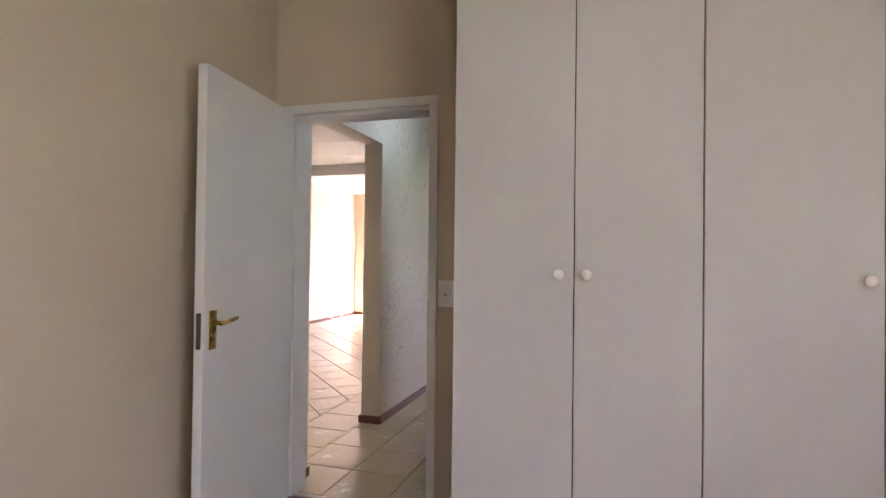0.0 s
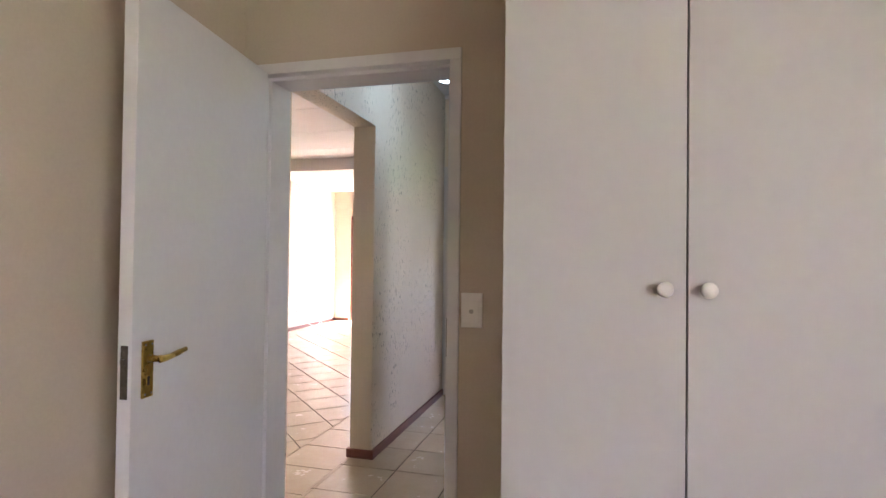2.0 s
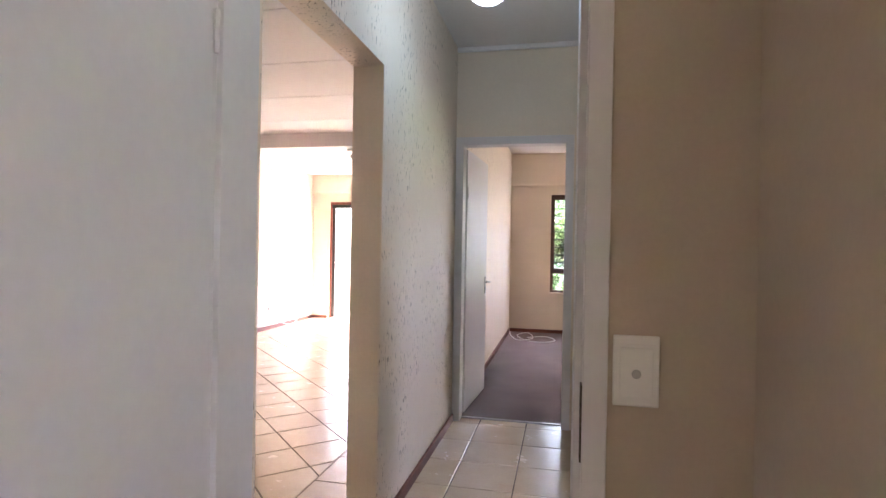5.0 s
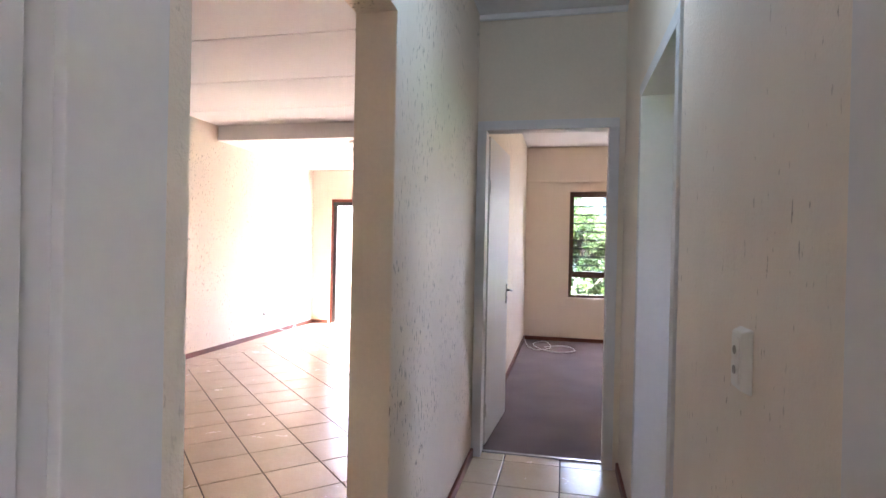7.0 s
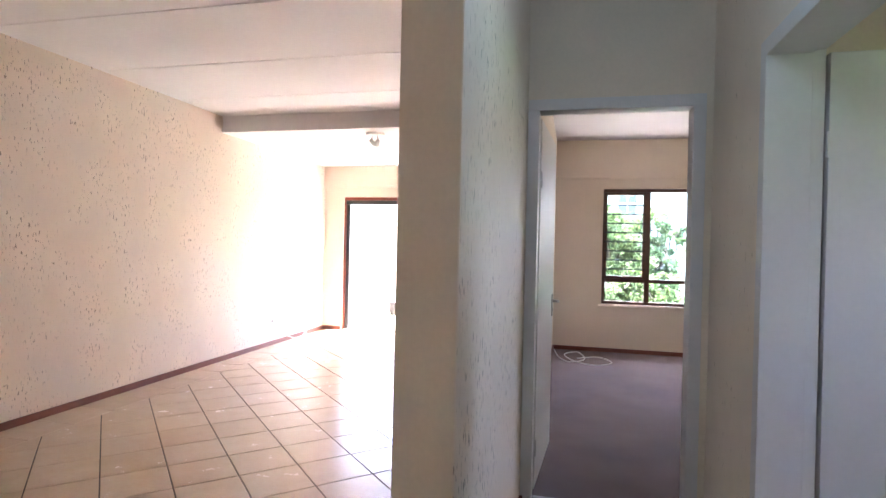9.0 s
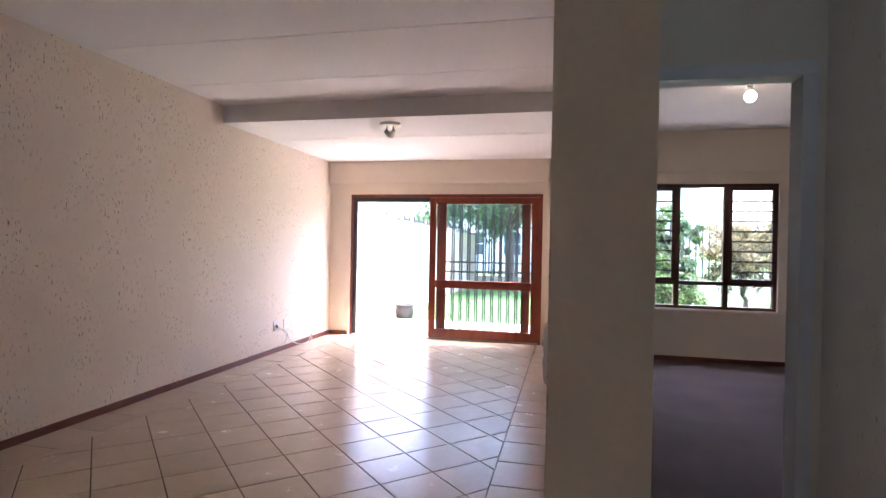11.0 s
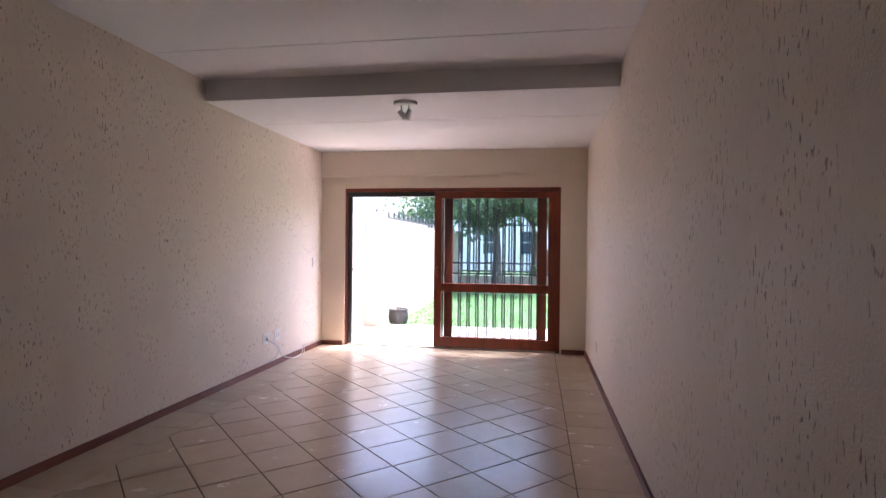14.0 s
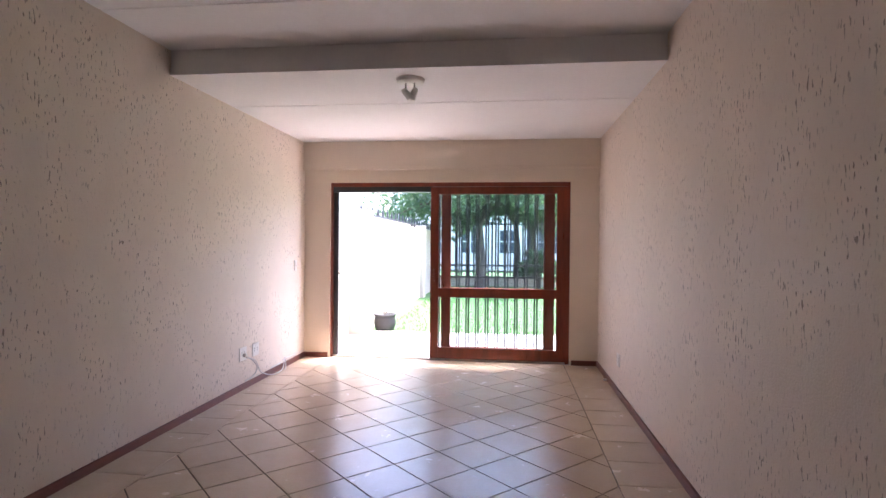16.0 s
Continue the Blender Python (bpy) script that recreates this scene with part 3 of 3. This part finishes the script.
# ---------------------------------------------------------------- switches and sockets
def plate_thing(name, label, category, m, w, h, kind_of):
    ob = empty(name, label, category)
    ob.matrix_basis = m
    if kind_of == "double":
        raised = box(-w / 2, w / 2, -0.019, 0, -h / 2, h / 2)
        for v in raised.verts:
            if v.co.y < -0.01:
                v.co.x, v.co.z = v.co.x * 0.80, v.co.z * 0.86
        bmesh.ops.bevel(raised, geom=raised.edges[:], offset=0.002, segments=2, affect="EDGES")
        part("cover_plate", raised, M_PLASTIC, ob)
    else:
        part("cover_plate", box(-w / 2, w / 2, -0.009, 0, -h / 2, h / 2, 0.003), M_PLASTIC, ob)
    if kind_of == "switch":
        part("rocker", box(-w * 0.36, w * 0.36, -0.0125, -0.008, -h * 0.36, h * 0.33, 0.002), M_PLASTIC, ob)
        part("button_ring", lathe([(0.007, 0), (0.008, 0.001), (0.008, 0.002), (0.006, 0.0025)], 16, pose(0, -0.012, -0.004, 90)), M_STEEL, ob, "small round button ring")
        part("top_ridge", box(-w * 0.4, w * 0.4, -0.011, -0.008, h * 0.36, h * 0.38, 0.0006), M_PLASTIC, ob)
    elif kind_of == "double":
        for z in (-h * 0.19, h * 0.19):
            part("rocker", box(-w * 0.3, w * 0.3, -0.0215, -0.018, z - h * 0.17, z + h * 0.17, 0.0015), M_PLASTIC, ob)
            part("button_ring", lathe([(0.0065, 0), (0.0085, 0.0005), (0.0085, 0.0022), (0.0065, 0.0022), (0.006, 0.0008), (0.0, 0.0005)], 20, pose(0, -0.0213, z * 0.8, 90)), M_STEEL, ob, "grey round button ring", True)
    else:
        for dx in (-w * 0.2, w * 0.2):
            for dz in (-0.012, 0.014):
                part("socket_hole", lathe([(0.0055, 0), (0.0055, 0.001)], 10, pose(dx, -0.0092, dz, 90)), M_DARK, ob)
        part("rocker", box(-0.008, 0.008, -0.012, -0.008, h * 0.18, h * 0.36, 0.001), M_PLASTIC, ob)
    return ob


plate_thing("light_switch", "white light switch plate on the beige wall beside the doorway", "switch", pose(-0.10, Y1, 1.102), 0.078, 0.125, "switch")
plate_thing("light_switch", "white two-gang switch on the rough hall wall", "switch", pose(XE, 3.195, 1.14, 0, 0, -90), 0.075, 0.125, "double")
plate_thing("light_switch", "white two-gang switch on the living room wall near its corner", "switch", pose(XR, 4.207, 1.125, 0, 0, -90), 0.085, 0.14, "double")
plate_thing("wall_socket", "white wall socket with a cable plugged in", "socket", pose(XL, 9.14, 0.333, 0, 0, 90), 0.135, 0.125, "socket")
plate_thing("wall_socket", "white wall socket above the skirting", "socket", pose(XL, 9.395, 0.33, 0, 0, 90), 0.135, 0.125, "socket")
plate_thing("light_switch", "white switch plate on the wall near the sliding door", "switch", pose(XL, 10.40, 1.115, 0, 0, 90), 0.075, 0.125, "switch")
plate_thing("wall_socket", "white wall socket low on the plaster wall", "socket", pose(XR, 9.5, 0.32, 0, 0, -90), 0.115, 0.115, "socket")


def cable(name, pts, label, r=0.005, mat=None):
    tagged(part(name, tube(curve_points(pts, 6), r, 6), mat or M_WIRE, None, smooth=True), label, "cable")


part_plug = tagged(part("plug", box(XL + 0.009, XL + 0.04, 9.125, 9.16, 0.305, 0.34, 0.006), M_PLASTIC), "white plug in the wall socket", "plug")
cable("cable", [(XL + 0.04, 9.14, 0.30), (XL + 0.07, 9.21, 0.26), (XL + 0.075, 9.29, 0.17), (XL + 0.05, 9.25, 0.10), (XL + 0.022, 9.15, 0.078)], "grey-white cable hanging from the socket")
cable("cable", [(XL + 0.04, 9.14, 0.305), (XL + 0.08, 9.25, 0.25), (XL + 0.07, 9.37, 0.12), (XL + 0.05, 9.62, 0.03), (XL + 0.06, 9.77, 0.008), (XL + 0.05, 9.95, 0.02), (XL + 0.022, 10.07, 0.11), (XL + 0.012, 10.17, 0.09), (XL + 0.012, 10.66, 0.082)], "white cable along the skirting to the corner")
cable("cable", [(XL + 0.02, 9.72, 0.076), (XL + 0.03, 9.92, 0.08), (XL + 0.03, 10.05, 0.10), (XL + 0.05, 10.03, 0.03), (XL + 0.07, 9.97, 0.006)], "white loose cable end by the skirting")
cable("cable", [(-0.99, 9.86, 0.05), (-0.93, 9.6, 0.012), (-0.8, 9.35, 0.010), (-0.62, 9.45, 0.03), (-0.7, 9.75, 0.06), (-0.86, 9.7, 0.03), (-0.75, 9.4, 0.016), (-0.5, 9.25, 0.01), (-0.3, 9.45, 0.012), (-0.45, 9.65, 0.03), (-0.7, 9.55, 0.02)], "white cable lying in loose loops on the carpet", 0.005)
tagged(part("cable_clip", box(XR - 0.05, XR - 0.02, 10.0, 10.03, 0.0, 0.02, 0.004), M_PLASTIC), "small white plastic scrap by the skirting", "clip")

# ---------------------------------------------------------------- lamps
hl = empty("ceiling_light", "lit white opal globe on the hall ceiling", "ceiling light")
part("base", lathe([(0.05, 2.83), (0.05, 2.80), (0.03, 2.785), (0.012, 2.775), (0.012, 2.64), (0.045, 2.63), (0.045, 2.60)], 24, pose(-0.575, 3.87, 0)), M_PLASTIC, hl)
part("globe", lathe([(0.045 if i == 11 else 0.105 * math.sin(math.pi * i / 12), 2.51 - 0.105 * math.cos(math.pi * i / 12)) for i in range(12)], 28, pose(-0.575, 3.87, 0)), M_GLOBE, hl, "glowing opal glass globe", True)
bl = empty("ceiling_light", "lit warm bulb lamp on the second bedroom's ceiling", "ceiling light")
part("base", lathe([(0.07, 2.82), (0.07, 2.80), (0.03, 2.79), (0.022, 2.76), (0.022, 2.74)], 20, pose(0.35, 8.15, 0)), M_PLASTIC, bl)
part("bulb", lathe([(0, 2.635), (0.03, 2.645), (0.05, 2.675), (0.05, 2.705), (0.03, 2.735), (0.02, 2.742)], 20, pose(0.35, 8.15, 0)), M_BULB, bl, "glowing bulb", True)

sp = empty("spotlight", "white ceiling fitting with two small adjustable spots", "spotlight")
SPX, SPY, SPZ = -2.93, 8.28, 2.588
part("ceiling_plate", lathe([(0.0, 0.0), (0.09, 0.0), (0.10, 0.004), (0.105, 0.02), (0.105, 0.026), (0, 0.026)][::-1], 32, pose(SPX, SPY, SPZ - 0.026)), M_PLASTIC, sp, "round white base", True)
for dx, tilt, yaw in ((-0.035, 48, -60), (0.03, 50, 35)):
    arm = part("arm", tube([(SPX + dx, SPY, SPZ - 0.02), (SPX + dx, SPY, SPZ - 0.085)], 0.006, 8), M_STEEL, sp)
    m = Matrix.Translation((SPX + dx, SPY, SPZ - 0.095)) @ pose(0, 0, 0, tilt, 0, yaw)
    head = part("spot_head", lathe([(0.0, 0.035), (0.018, 0.03), (0.024, 0.01), (0.026, -0.03), (0.032, -0.05), (0.030, -0.052), (0.022, -0.03)], 20, m), M_PLASTIC, sp, "", True)
    part("lens", lathe([(0.0, -0.046), (0.026, -0.044), (0.026, -0.040), (0, -0.040)], 16, m), M_STEEL, head, "reflector lens")

# ---------------------------------------------------------------- outside
GZ = -0.06
setting("ground", boxes((-400, 400, -400, 600, GZ - 0.6, GZ - 0.03)), M_GRASS, "green lawn and open ground to the horizon", "ground")
setting("patio", boxes((-4.9, 6.0, 10.43, 13.12, GZ - 0.1, GZ)), M_PAVE, "pale sunlit concrete patio outside the sliding door", "patio")
setting("step", boxes((-4.34, -1.5, YN2 - 0.03, YN2 + 0.0, GZ - 0.02, -0.012)), M_PAVE, "pale door step", "step")

gw = empty("garden_wall", "cream painted boundary wall with steel spikes on top", "wall")
part("wall_body", boxes((-4.96, -4.70, 10.95, 12.8, GZ - 0.1, 1.86), (-4.96, -4.54, 13.04, 17.2, GZ - 0.1, 1.84), (-4.96, -4.60, 17.2, 23.6, GZ - 0.1, 1.80)), M_OUTWALL, gw)
part("pillar", box(-4.96, -4.40, 12.72, 13.04, GZ - 0.1, 1.92, 0.01), M_OUTWALL, gw)
part("pillar", box(-4.96, -4.50, 19.1, 19.45, GZ - 0.1, 1.88, 0.01), M_OUTWALL, gw)
part("rail", box(-4.78, -4.74, 13.5, 23.5, 1.885, 1.925, 0.002), M_BLACKIRON, gw)
for i in range(24):
    y = 13.6 + i * 0.42
    part("spike", tube([(-4.76, y, 1.79), (-4.76, y, 2.0), (-4.76, y, 2.08)], [0.027, 0.027, 0.005], 5), M_BLACKIRON, gw)
tap = empty("garden_tap", "small tap and pipe on the garden wall", "tap")
part("pipe", tube([(-4.52, 16.4, GZ - 0.05), (-4.52, 16.4, 0.76), (-4.47, 16.4, 0.78)], 0.013, 8), M_STEEL, tap)
part("tap_head", tube([(-4.54, 16.5, 0.78), (-4.46, 16.4, 0.80), (-4.44, 16.35, 0.74)], 0.018, 8), M_STEEL, tap)

pot = empty("plant_pot", "dark grey round plant pot with a dry stem on the patio", "plant pot")
PX, PY = -4.25, 13.30
part("pot", lathe([(0.13, 0), (0.165, 0.05), (0.185, 0.14), (0.175, 0.22), (0.165, 0.25), (0.185, 0.265), (0.19, 0.29), (0.165, 0.29), (0.155, 0.25)], 28, pose(PX, PY, GZ - 0.03)), M_POT, pot, "", True)
part("soil", lathe([(0, 0.24), (0.158, 0.24), (0.158, 0.245), (0, 0.26)], 20, pose(PX, PY, GZ - 0.03)), M_BARK, pot)
part("stem", tube(curve_points([(PX, PY, 0.16), (PX - 0.05, PY, 0.36), (PX - 0.15, PY, 0.62)], 4), 0.008, 6), M_TWIG, pot, "pale dry leaning stem")
for k in range(7):
    a = k * 0.9
    part("dry_leaf", tube(curve_points([(PX, PY, 0.17), (PX + 0.05 * math.cos(a), PY + 0.05 * math.sin(a), 0.25), (PX + 0.1 * math.cos(a), PY + 0.1 * math.sin(a), 0.235)], 3), 0.006, 5), M_TWIG, pot)

fe = empty("palisade_fence", "dark steel palisade fence on a low cream wall", "fence")
FY = 23.75
part("low_wall", box(-4.86, 14, FY - 0.1, FY + 0.1, GZ - 0.1, 0.26, 0.01), M_OUTWALL, fe)
for z in (0.42, 2.10):
    part("rail", box(-4.6, 14, FY - 0.02, FY + 0.02, z - 0.025, z + 0.025), M_BLACKIRON, fe)
for i in range(86):
    x = -4.5 + i * 0.215
    part("pale", boxes((x - 0.03, x + 0.03, FY - 0.035, FY - 0.022, 0.27, 2.27), (x - 0.014, x + 0.014, FY - 0.035, FY - 0.022, 2.27, 2.42)), M_BLACKIRON, fe)


def leaves(clumps, per, size, rng):
    """Many small bent leaves round clump centres (x, y, z, radius)."""
    verts, faces = [], []
    for cx, cy, cz, r in clumps:
        for _ in range(per):
            d = rng.normal(size=3)
            d *= r * rng.random() ** 0.4 / np.linalg.norm(d)
            c = np.array((cx, cy, cz)) + d * (1, 1, 0.8)
            u = rng.normal(size=3)
            u /= np.linalg.norm(u)
            w = np.cross(u, rng.normal(size=3))
            w /= np.linalg.norm(w)
            s = size * (0.6 + 0.8 * rng.random())
            n = np.cross(u, w)
            b = len(verts)
            verts += [tuple(c - u * s), tuple(c + w * s * 0.38 + n * s * 0.12), tuple(c + u * s), tuple(c - w * s * 0.38 + n * s * 0.12)]
            faces += [(b, b + 1, b + 2), (b, b + 2, b + 3)]
    return verts, faces


def tree(name, label, x, y, height, trunk_r, crown_lo, spread, n_limbs, per, size, leaf_mat, seed, category="tree", fork=0.45):
    rng = np.random.default_rng(seed)
    ob = empty(name, label, category)
    bm = tube(curve_points([(x, y, GZ - 0.1), (x + 0.04, y, height * 0.2), (x - 0.03, y + 0.05, height * fork), (x + 0.05, y, height * 0.8)], 4),
              list(np.linspace(trunk_r * 1.25, trunk_r * 0.3, 13)), 10)
    clumps = []
    for i in range(n_limbs):
        a = i * 2.4 + rng.random()
        z0 = height * (fork * 0.8 + 0.35 * rng.random())
        reach = spread * (0.45 + 0.55 * rng.random())
        end = (x + reach * math.cos(a), y + reach * math.sin(a), crown_lo + (height - crown_lo) * rng.random())
        midp = (x + reach * 0.45 * math.cos(a), y + reach * 0.45 * math.sin(a), (z0 + end[2]) / 2 + 0.25)
        tube(curve_points([(x, y, z0), midp, end], 4), list(np.linspace(trunk_r * 0.42, 0.012, 9)), 6, bm)
        for f in (0.55, 0.8, 1.0):
            p = [x + (end[0] - x) * f, y + (end[1] - y) * f, midp[2] + (end[2] - midp[2]) * max(0, (f - 0.45) / 0.55)]
            clumps.append((p[0] + rng.normal() * 0.1, p[1] + rng.normal() * 0.1, p[2], spread * (0.16 + 0.14 * rng.random())))
    part("trunk", bm, M_BARK, ob, smooth=True)
    v, f = leaves(clumps, per, size, rng)
    me = bpy.data.meshes.new("crown")
    me.from_pydata(v, [], f)
    me.materials.append(leaf_mat)
    cr = new("crown", me)
    cr.parent = ob
    return ob


tree("tree", "broad dark green garden tree before the fence", -3.15, 22.3, 5.6, 0.15, 2.0, 3.4, 48, 170, 0.09, M_LEAF, 3)
tree("tree", "green tree beyond the fence", -1.2, 28.0, 6.2, 0.16, 2.2, 2.2, 22, 80, 0.12, M_LEAF, 5)
tree("tree", "dense dark green tree behind the fence", -1.9, 26.2, 5.4, 0.15, 2.0, 2.6, 36, 100, 0.10, M_LEAF, 21)
tree("shrub", "dark rounded shrub at the lawn's end", -1.2, 22.8, 1.15, 0.05, 0.2, 0.75, 22, 90, 0.06, M_LEAF, 9, "shrub", 0.2)
# garden before the second bedroom's window
tree("shrub", "tall bright green feathery shrub outside the window", 0.0, 14.4, 2.25, 0.06, 0.4, 0.85, 34, 130, 0.06, M_LEAF2, 11, "shrub", 0.3)
tree("shrub", "narrow green shrub outside the window", 0.95, 14.9, 2.15, 0.05, 0.3, 0.5, 26, 100, 0.055, M_LEAF, 12, "shrub", 0.3)
tree("shrub", "low green bush outside the window", 0.55, 13.8, 0.95, 0.04, 0.15, 0.7, 24, 80, 0.05, M_LEAF2, 13, "shrub", 0.2)
tree("shrub", "grey-brown twiggy shrub outside the window", 2.3, 15.0, 1.9, 0.05, 0.7, 0.8, 28, 70, 0.05, M_LEAF3, 14, "shrub", 0.3)

hs = empty("house", "white two-storey house beyond the fence", "house")
part("house_wall", boxes((-9.0, 6.0, 36.0, 44.0, GZ - 0.1, 5.2)), M_FARWALL, hs)
rb = bmesh.new()
vs = [rb.verts.new(c) for c in ((-9.5, 35.5, 5.1), (6.5, 35.5, 5.1), (6.5, 44.5, 5.1), (-9.5, 44.5, 5.1), (-6, 40, 7.2), (3, 40, 7.2))]
for f in ((0, 1, 5, 4), (1, 2, 5), (2, 3, 4, 5), (3, 0, 4), (3, 2, 1, 0)):
    rb.faces.new([vs[i] for i in f])
part("roof", rb, M_ROOF, hs)
for x in (-6.6, -4.4, -2.2, 0.0, 2.2):
    for z in (0.9, 3.4):
        w = part("window", boxes((x - 0.5, x + 0.5, 35.97, 36.02, z, z + 1.3)), M_FARGLASS, hs)
        part("window_bars", boxes((x - 0.52, x + 0.52, 35.93, 35.98, z + 0.62, z + 0.68), (x - 0.03, x + 0.03, 35.93, 35.98, z, z + 1.3)), M_FARWALL, w)

# grass tufts
rng = np.random.default_rng(4)
verts, faces = [], []
for _ in range(26000):
    x, y = -4.35 + 9.0 * rng.random(), 13.1 + 10.4 * rng.random() ** 1.3
    h, a = 0.02 + 0.035 * rng.random(), rng.random() * 6.28
    b = len(verts)
    verts += [(x - 0.006 * math.cos(a), y - 0.006 * math.sin(a), GZ - 0.035), (x + 0.006 * math.cos(a), y + 0.006 * math.sin(a), GZ - 0.035), (x + 0.02 * math.sin(a), y + 0.02 * math.cos(a), GZ - 0.03 + h)]
    faces.append((b, b + 1, b + 2))
me = bpy.data.meshes.new("grass")
me.from_pydata(verts, [], faces)
me.materials.append(M_BLADE)
tagged(new("grass", me), "short green lawn grass", "grass", kind="stuff")

# ---------------------------------------------------------------- floor tiles
fl = setting("floor", boxes((XL, XR, 2.68, YN + 0.03, -0.06, -0.005), (XR, XE + 0.08, Y1 + 0.05, 5.625, -0.06, -0.005)), M_GROUT, "cream ceramic floor tiles with dark grout, laid diagonally in the living room", "floor")
P, GAP = 0.3465, 0.0085


def clip(poly, x0, x1, y0, y1):
    for ax, lim, sgn in ((0, x0, 1), (0, x1, -1), (1, y0, 1), (1, y1, -1)):
        out = []
        for i, p in enumerate(poly):
            q = poly[(i + 1) % len(poly)]
            ip, iq = (p[ax] - lim) * sgn >= 0, (q[ax] - lim) * sgn >= 0
            if ip:
                out.append(p)
            if ip != iq:
                t = (lim - p[ax]) / (q[ax] - p[ax])
                out.append((p[0] + (q[0] - p[0]) * t, p[1] + (q[1] - p[1]) * t))
        poly = out
        if not poly:
            return []
    return poly


def tile_mesh(poly, cx, cy):
    bm = bmesh.new()
    n = len(poly)

    def ring(grow, z):
        r = []
        for x, y in poly:
            d = math.hypot(x - cx, y - cy)
            k = max(0.0, (d - grow) / d) if d else 1
            r.append(bm.verts.new(((x - cx) * k, (y - cy) * k, z)))
        return r
    a, b, c = ring(GAP * 0.6, -0.006), ring(GAP * 0.6, -0.0012), ring(GAP * 0.6 + 0.003, 0.0)
    for r, q in ((a, b), (b, c)):
        for i in range(n):
            bm.faces.new((r[i], r[(i + 1) % n], q[(i + 1) % n], q[i]))
    bm.faces.new(c)
    me = bpy.data.meshes.new("tile")
    bm.to_mesh(me)
    bm.free()
    me.materials.append(M_TILE)
    return me


shared = {}


def lay(poly, key):
    cx, cy = sum(p[0] for p in poly) / len(poly), sum(p[1] for p in poly) / len(poly)
    if key is None or key not in shared:
        me = tile_mesh(poly, cx, cy)
        if key is not None:
            shared[key] = me
    else:
        me = shared[key]
    ob = new("tile", me)
    ob.location = (cx, cy, random.uniform(-0.0004, 0.0004))
    ob.parent = fl


def rect_tiles(x0, x1, y0, y1, px, py, ox, oy):
    for i in range(math.floor((x0 - ox) / px), math.ceil((x1 - ox) / px)):
        for j in range(math.floor((y0 - oy) / py), math.ceil((y1 - oy) / py)):
            full = [(ox + i * px, oy + j * py), (ox + (i + 1) * px, oy + j * py), (ox + (i + 1) * px, oy + (j + 1) * py), (ox + i * px, oy + (j + 1) * py)]
            q = clip(full, x0, x1, y0, y1)
            if len(q) > 2 and abs(sum(q[k][0] * q[(k + 1) % len(q)][1] - q[(k + 1) % len(q)][0] * q[k][1] for k in range(len(q)))) > 0.004:
                lay(q, None)


H = P * math.sqrt(0.5)
FX0, FX1 = -4.31, -1.56
for i in range(-8, 9):
    for j in range(-22, 16):
        if (i + j) % 2:
            continue
        cx, cy = -3.14 + i * H, 7.39 + H + j * H
        full = [(cx - H, cy), (cx, cy - H), (cx + H, cy), (cx, cy + H)]
        q = clip(full, FX0, FX1, 2.68, YN + 0.02)
        if len(q) < 3:
            continue
        whole = len(q) == 4 and all(abs(a[0] - b[0]) + abs(a[1] - b[1]) < 1e-6 for a, b in zip(q, full))
        area = abs(sum(q[k][0] * q[(k + 1) % len(q)][1] - q[(k + 1) % len(q)][0] * q[k][1] for k in range(len(q)))) / 2
        if area > 0.002:
            lay(q, "diamond" if whole else None)
rect_tiles(XL, FX0, 2.68, YN, 0.36, 0.35, XL, 7.27)
rect_tiles(FX1, XR, 2.68, YN, 0.39, 0.36, FX1, 7.52)
rect_tiles(XR, XE, Y1 + 0.055, YE + 0.085, 0.348, 0.368, -0.815, 5.135)
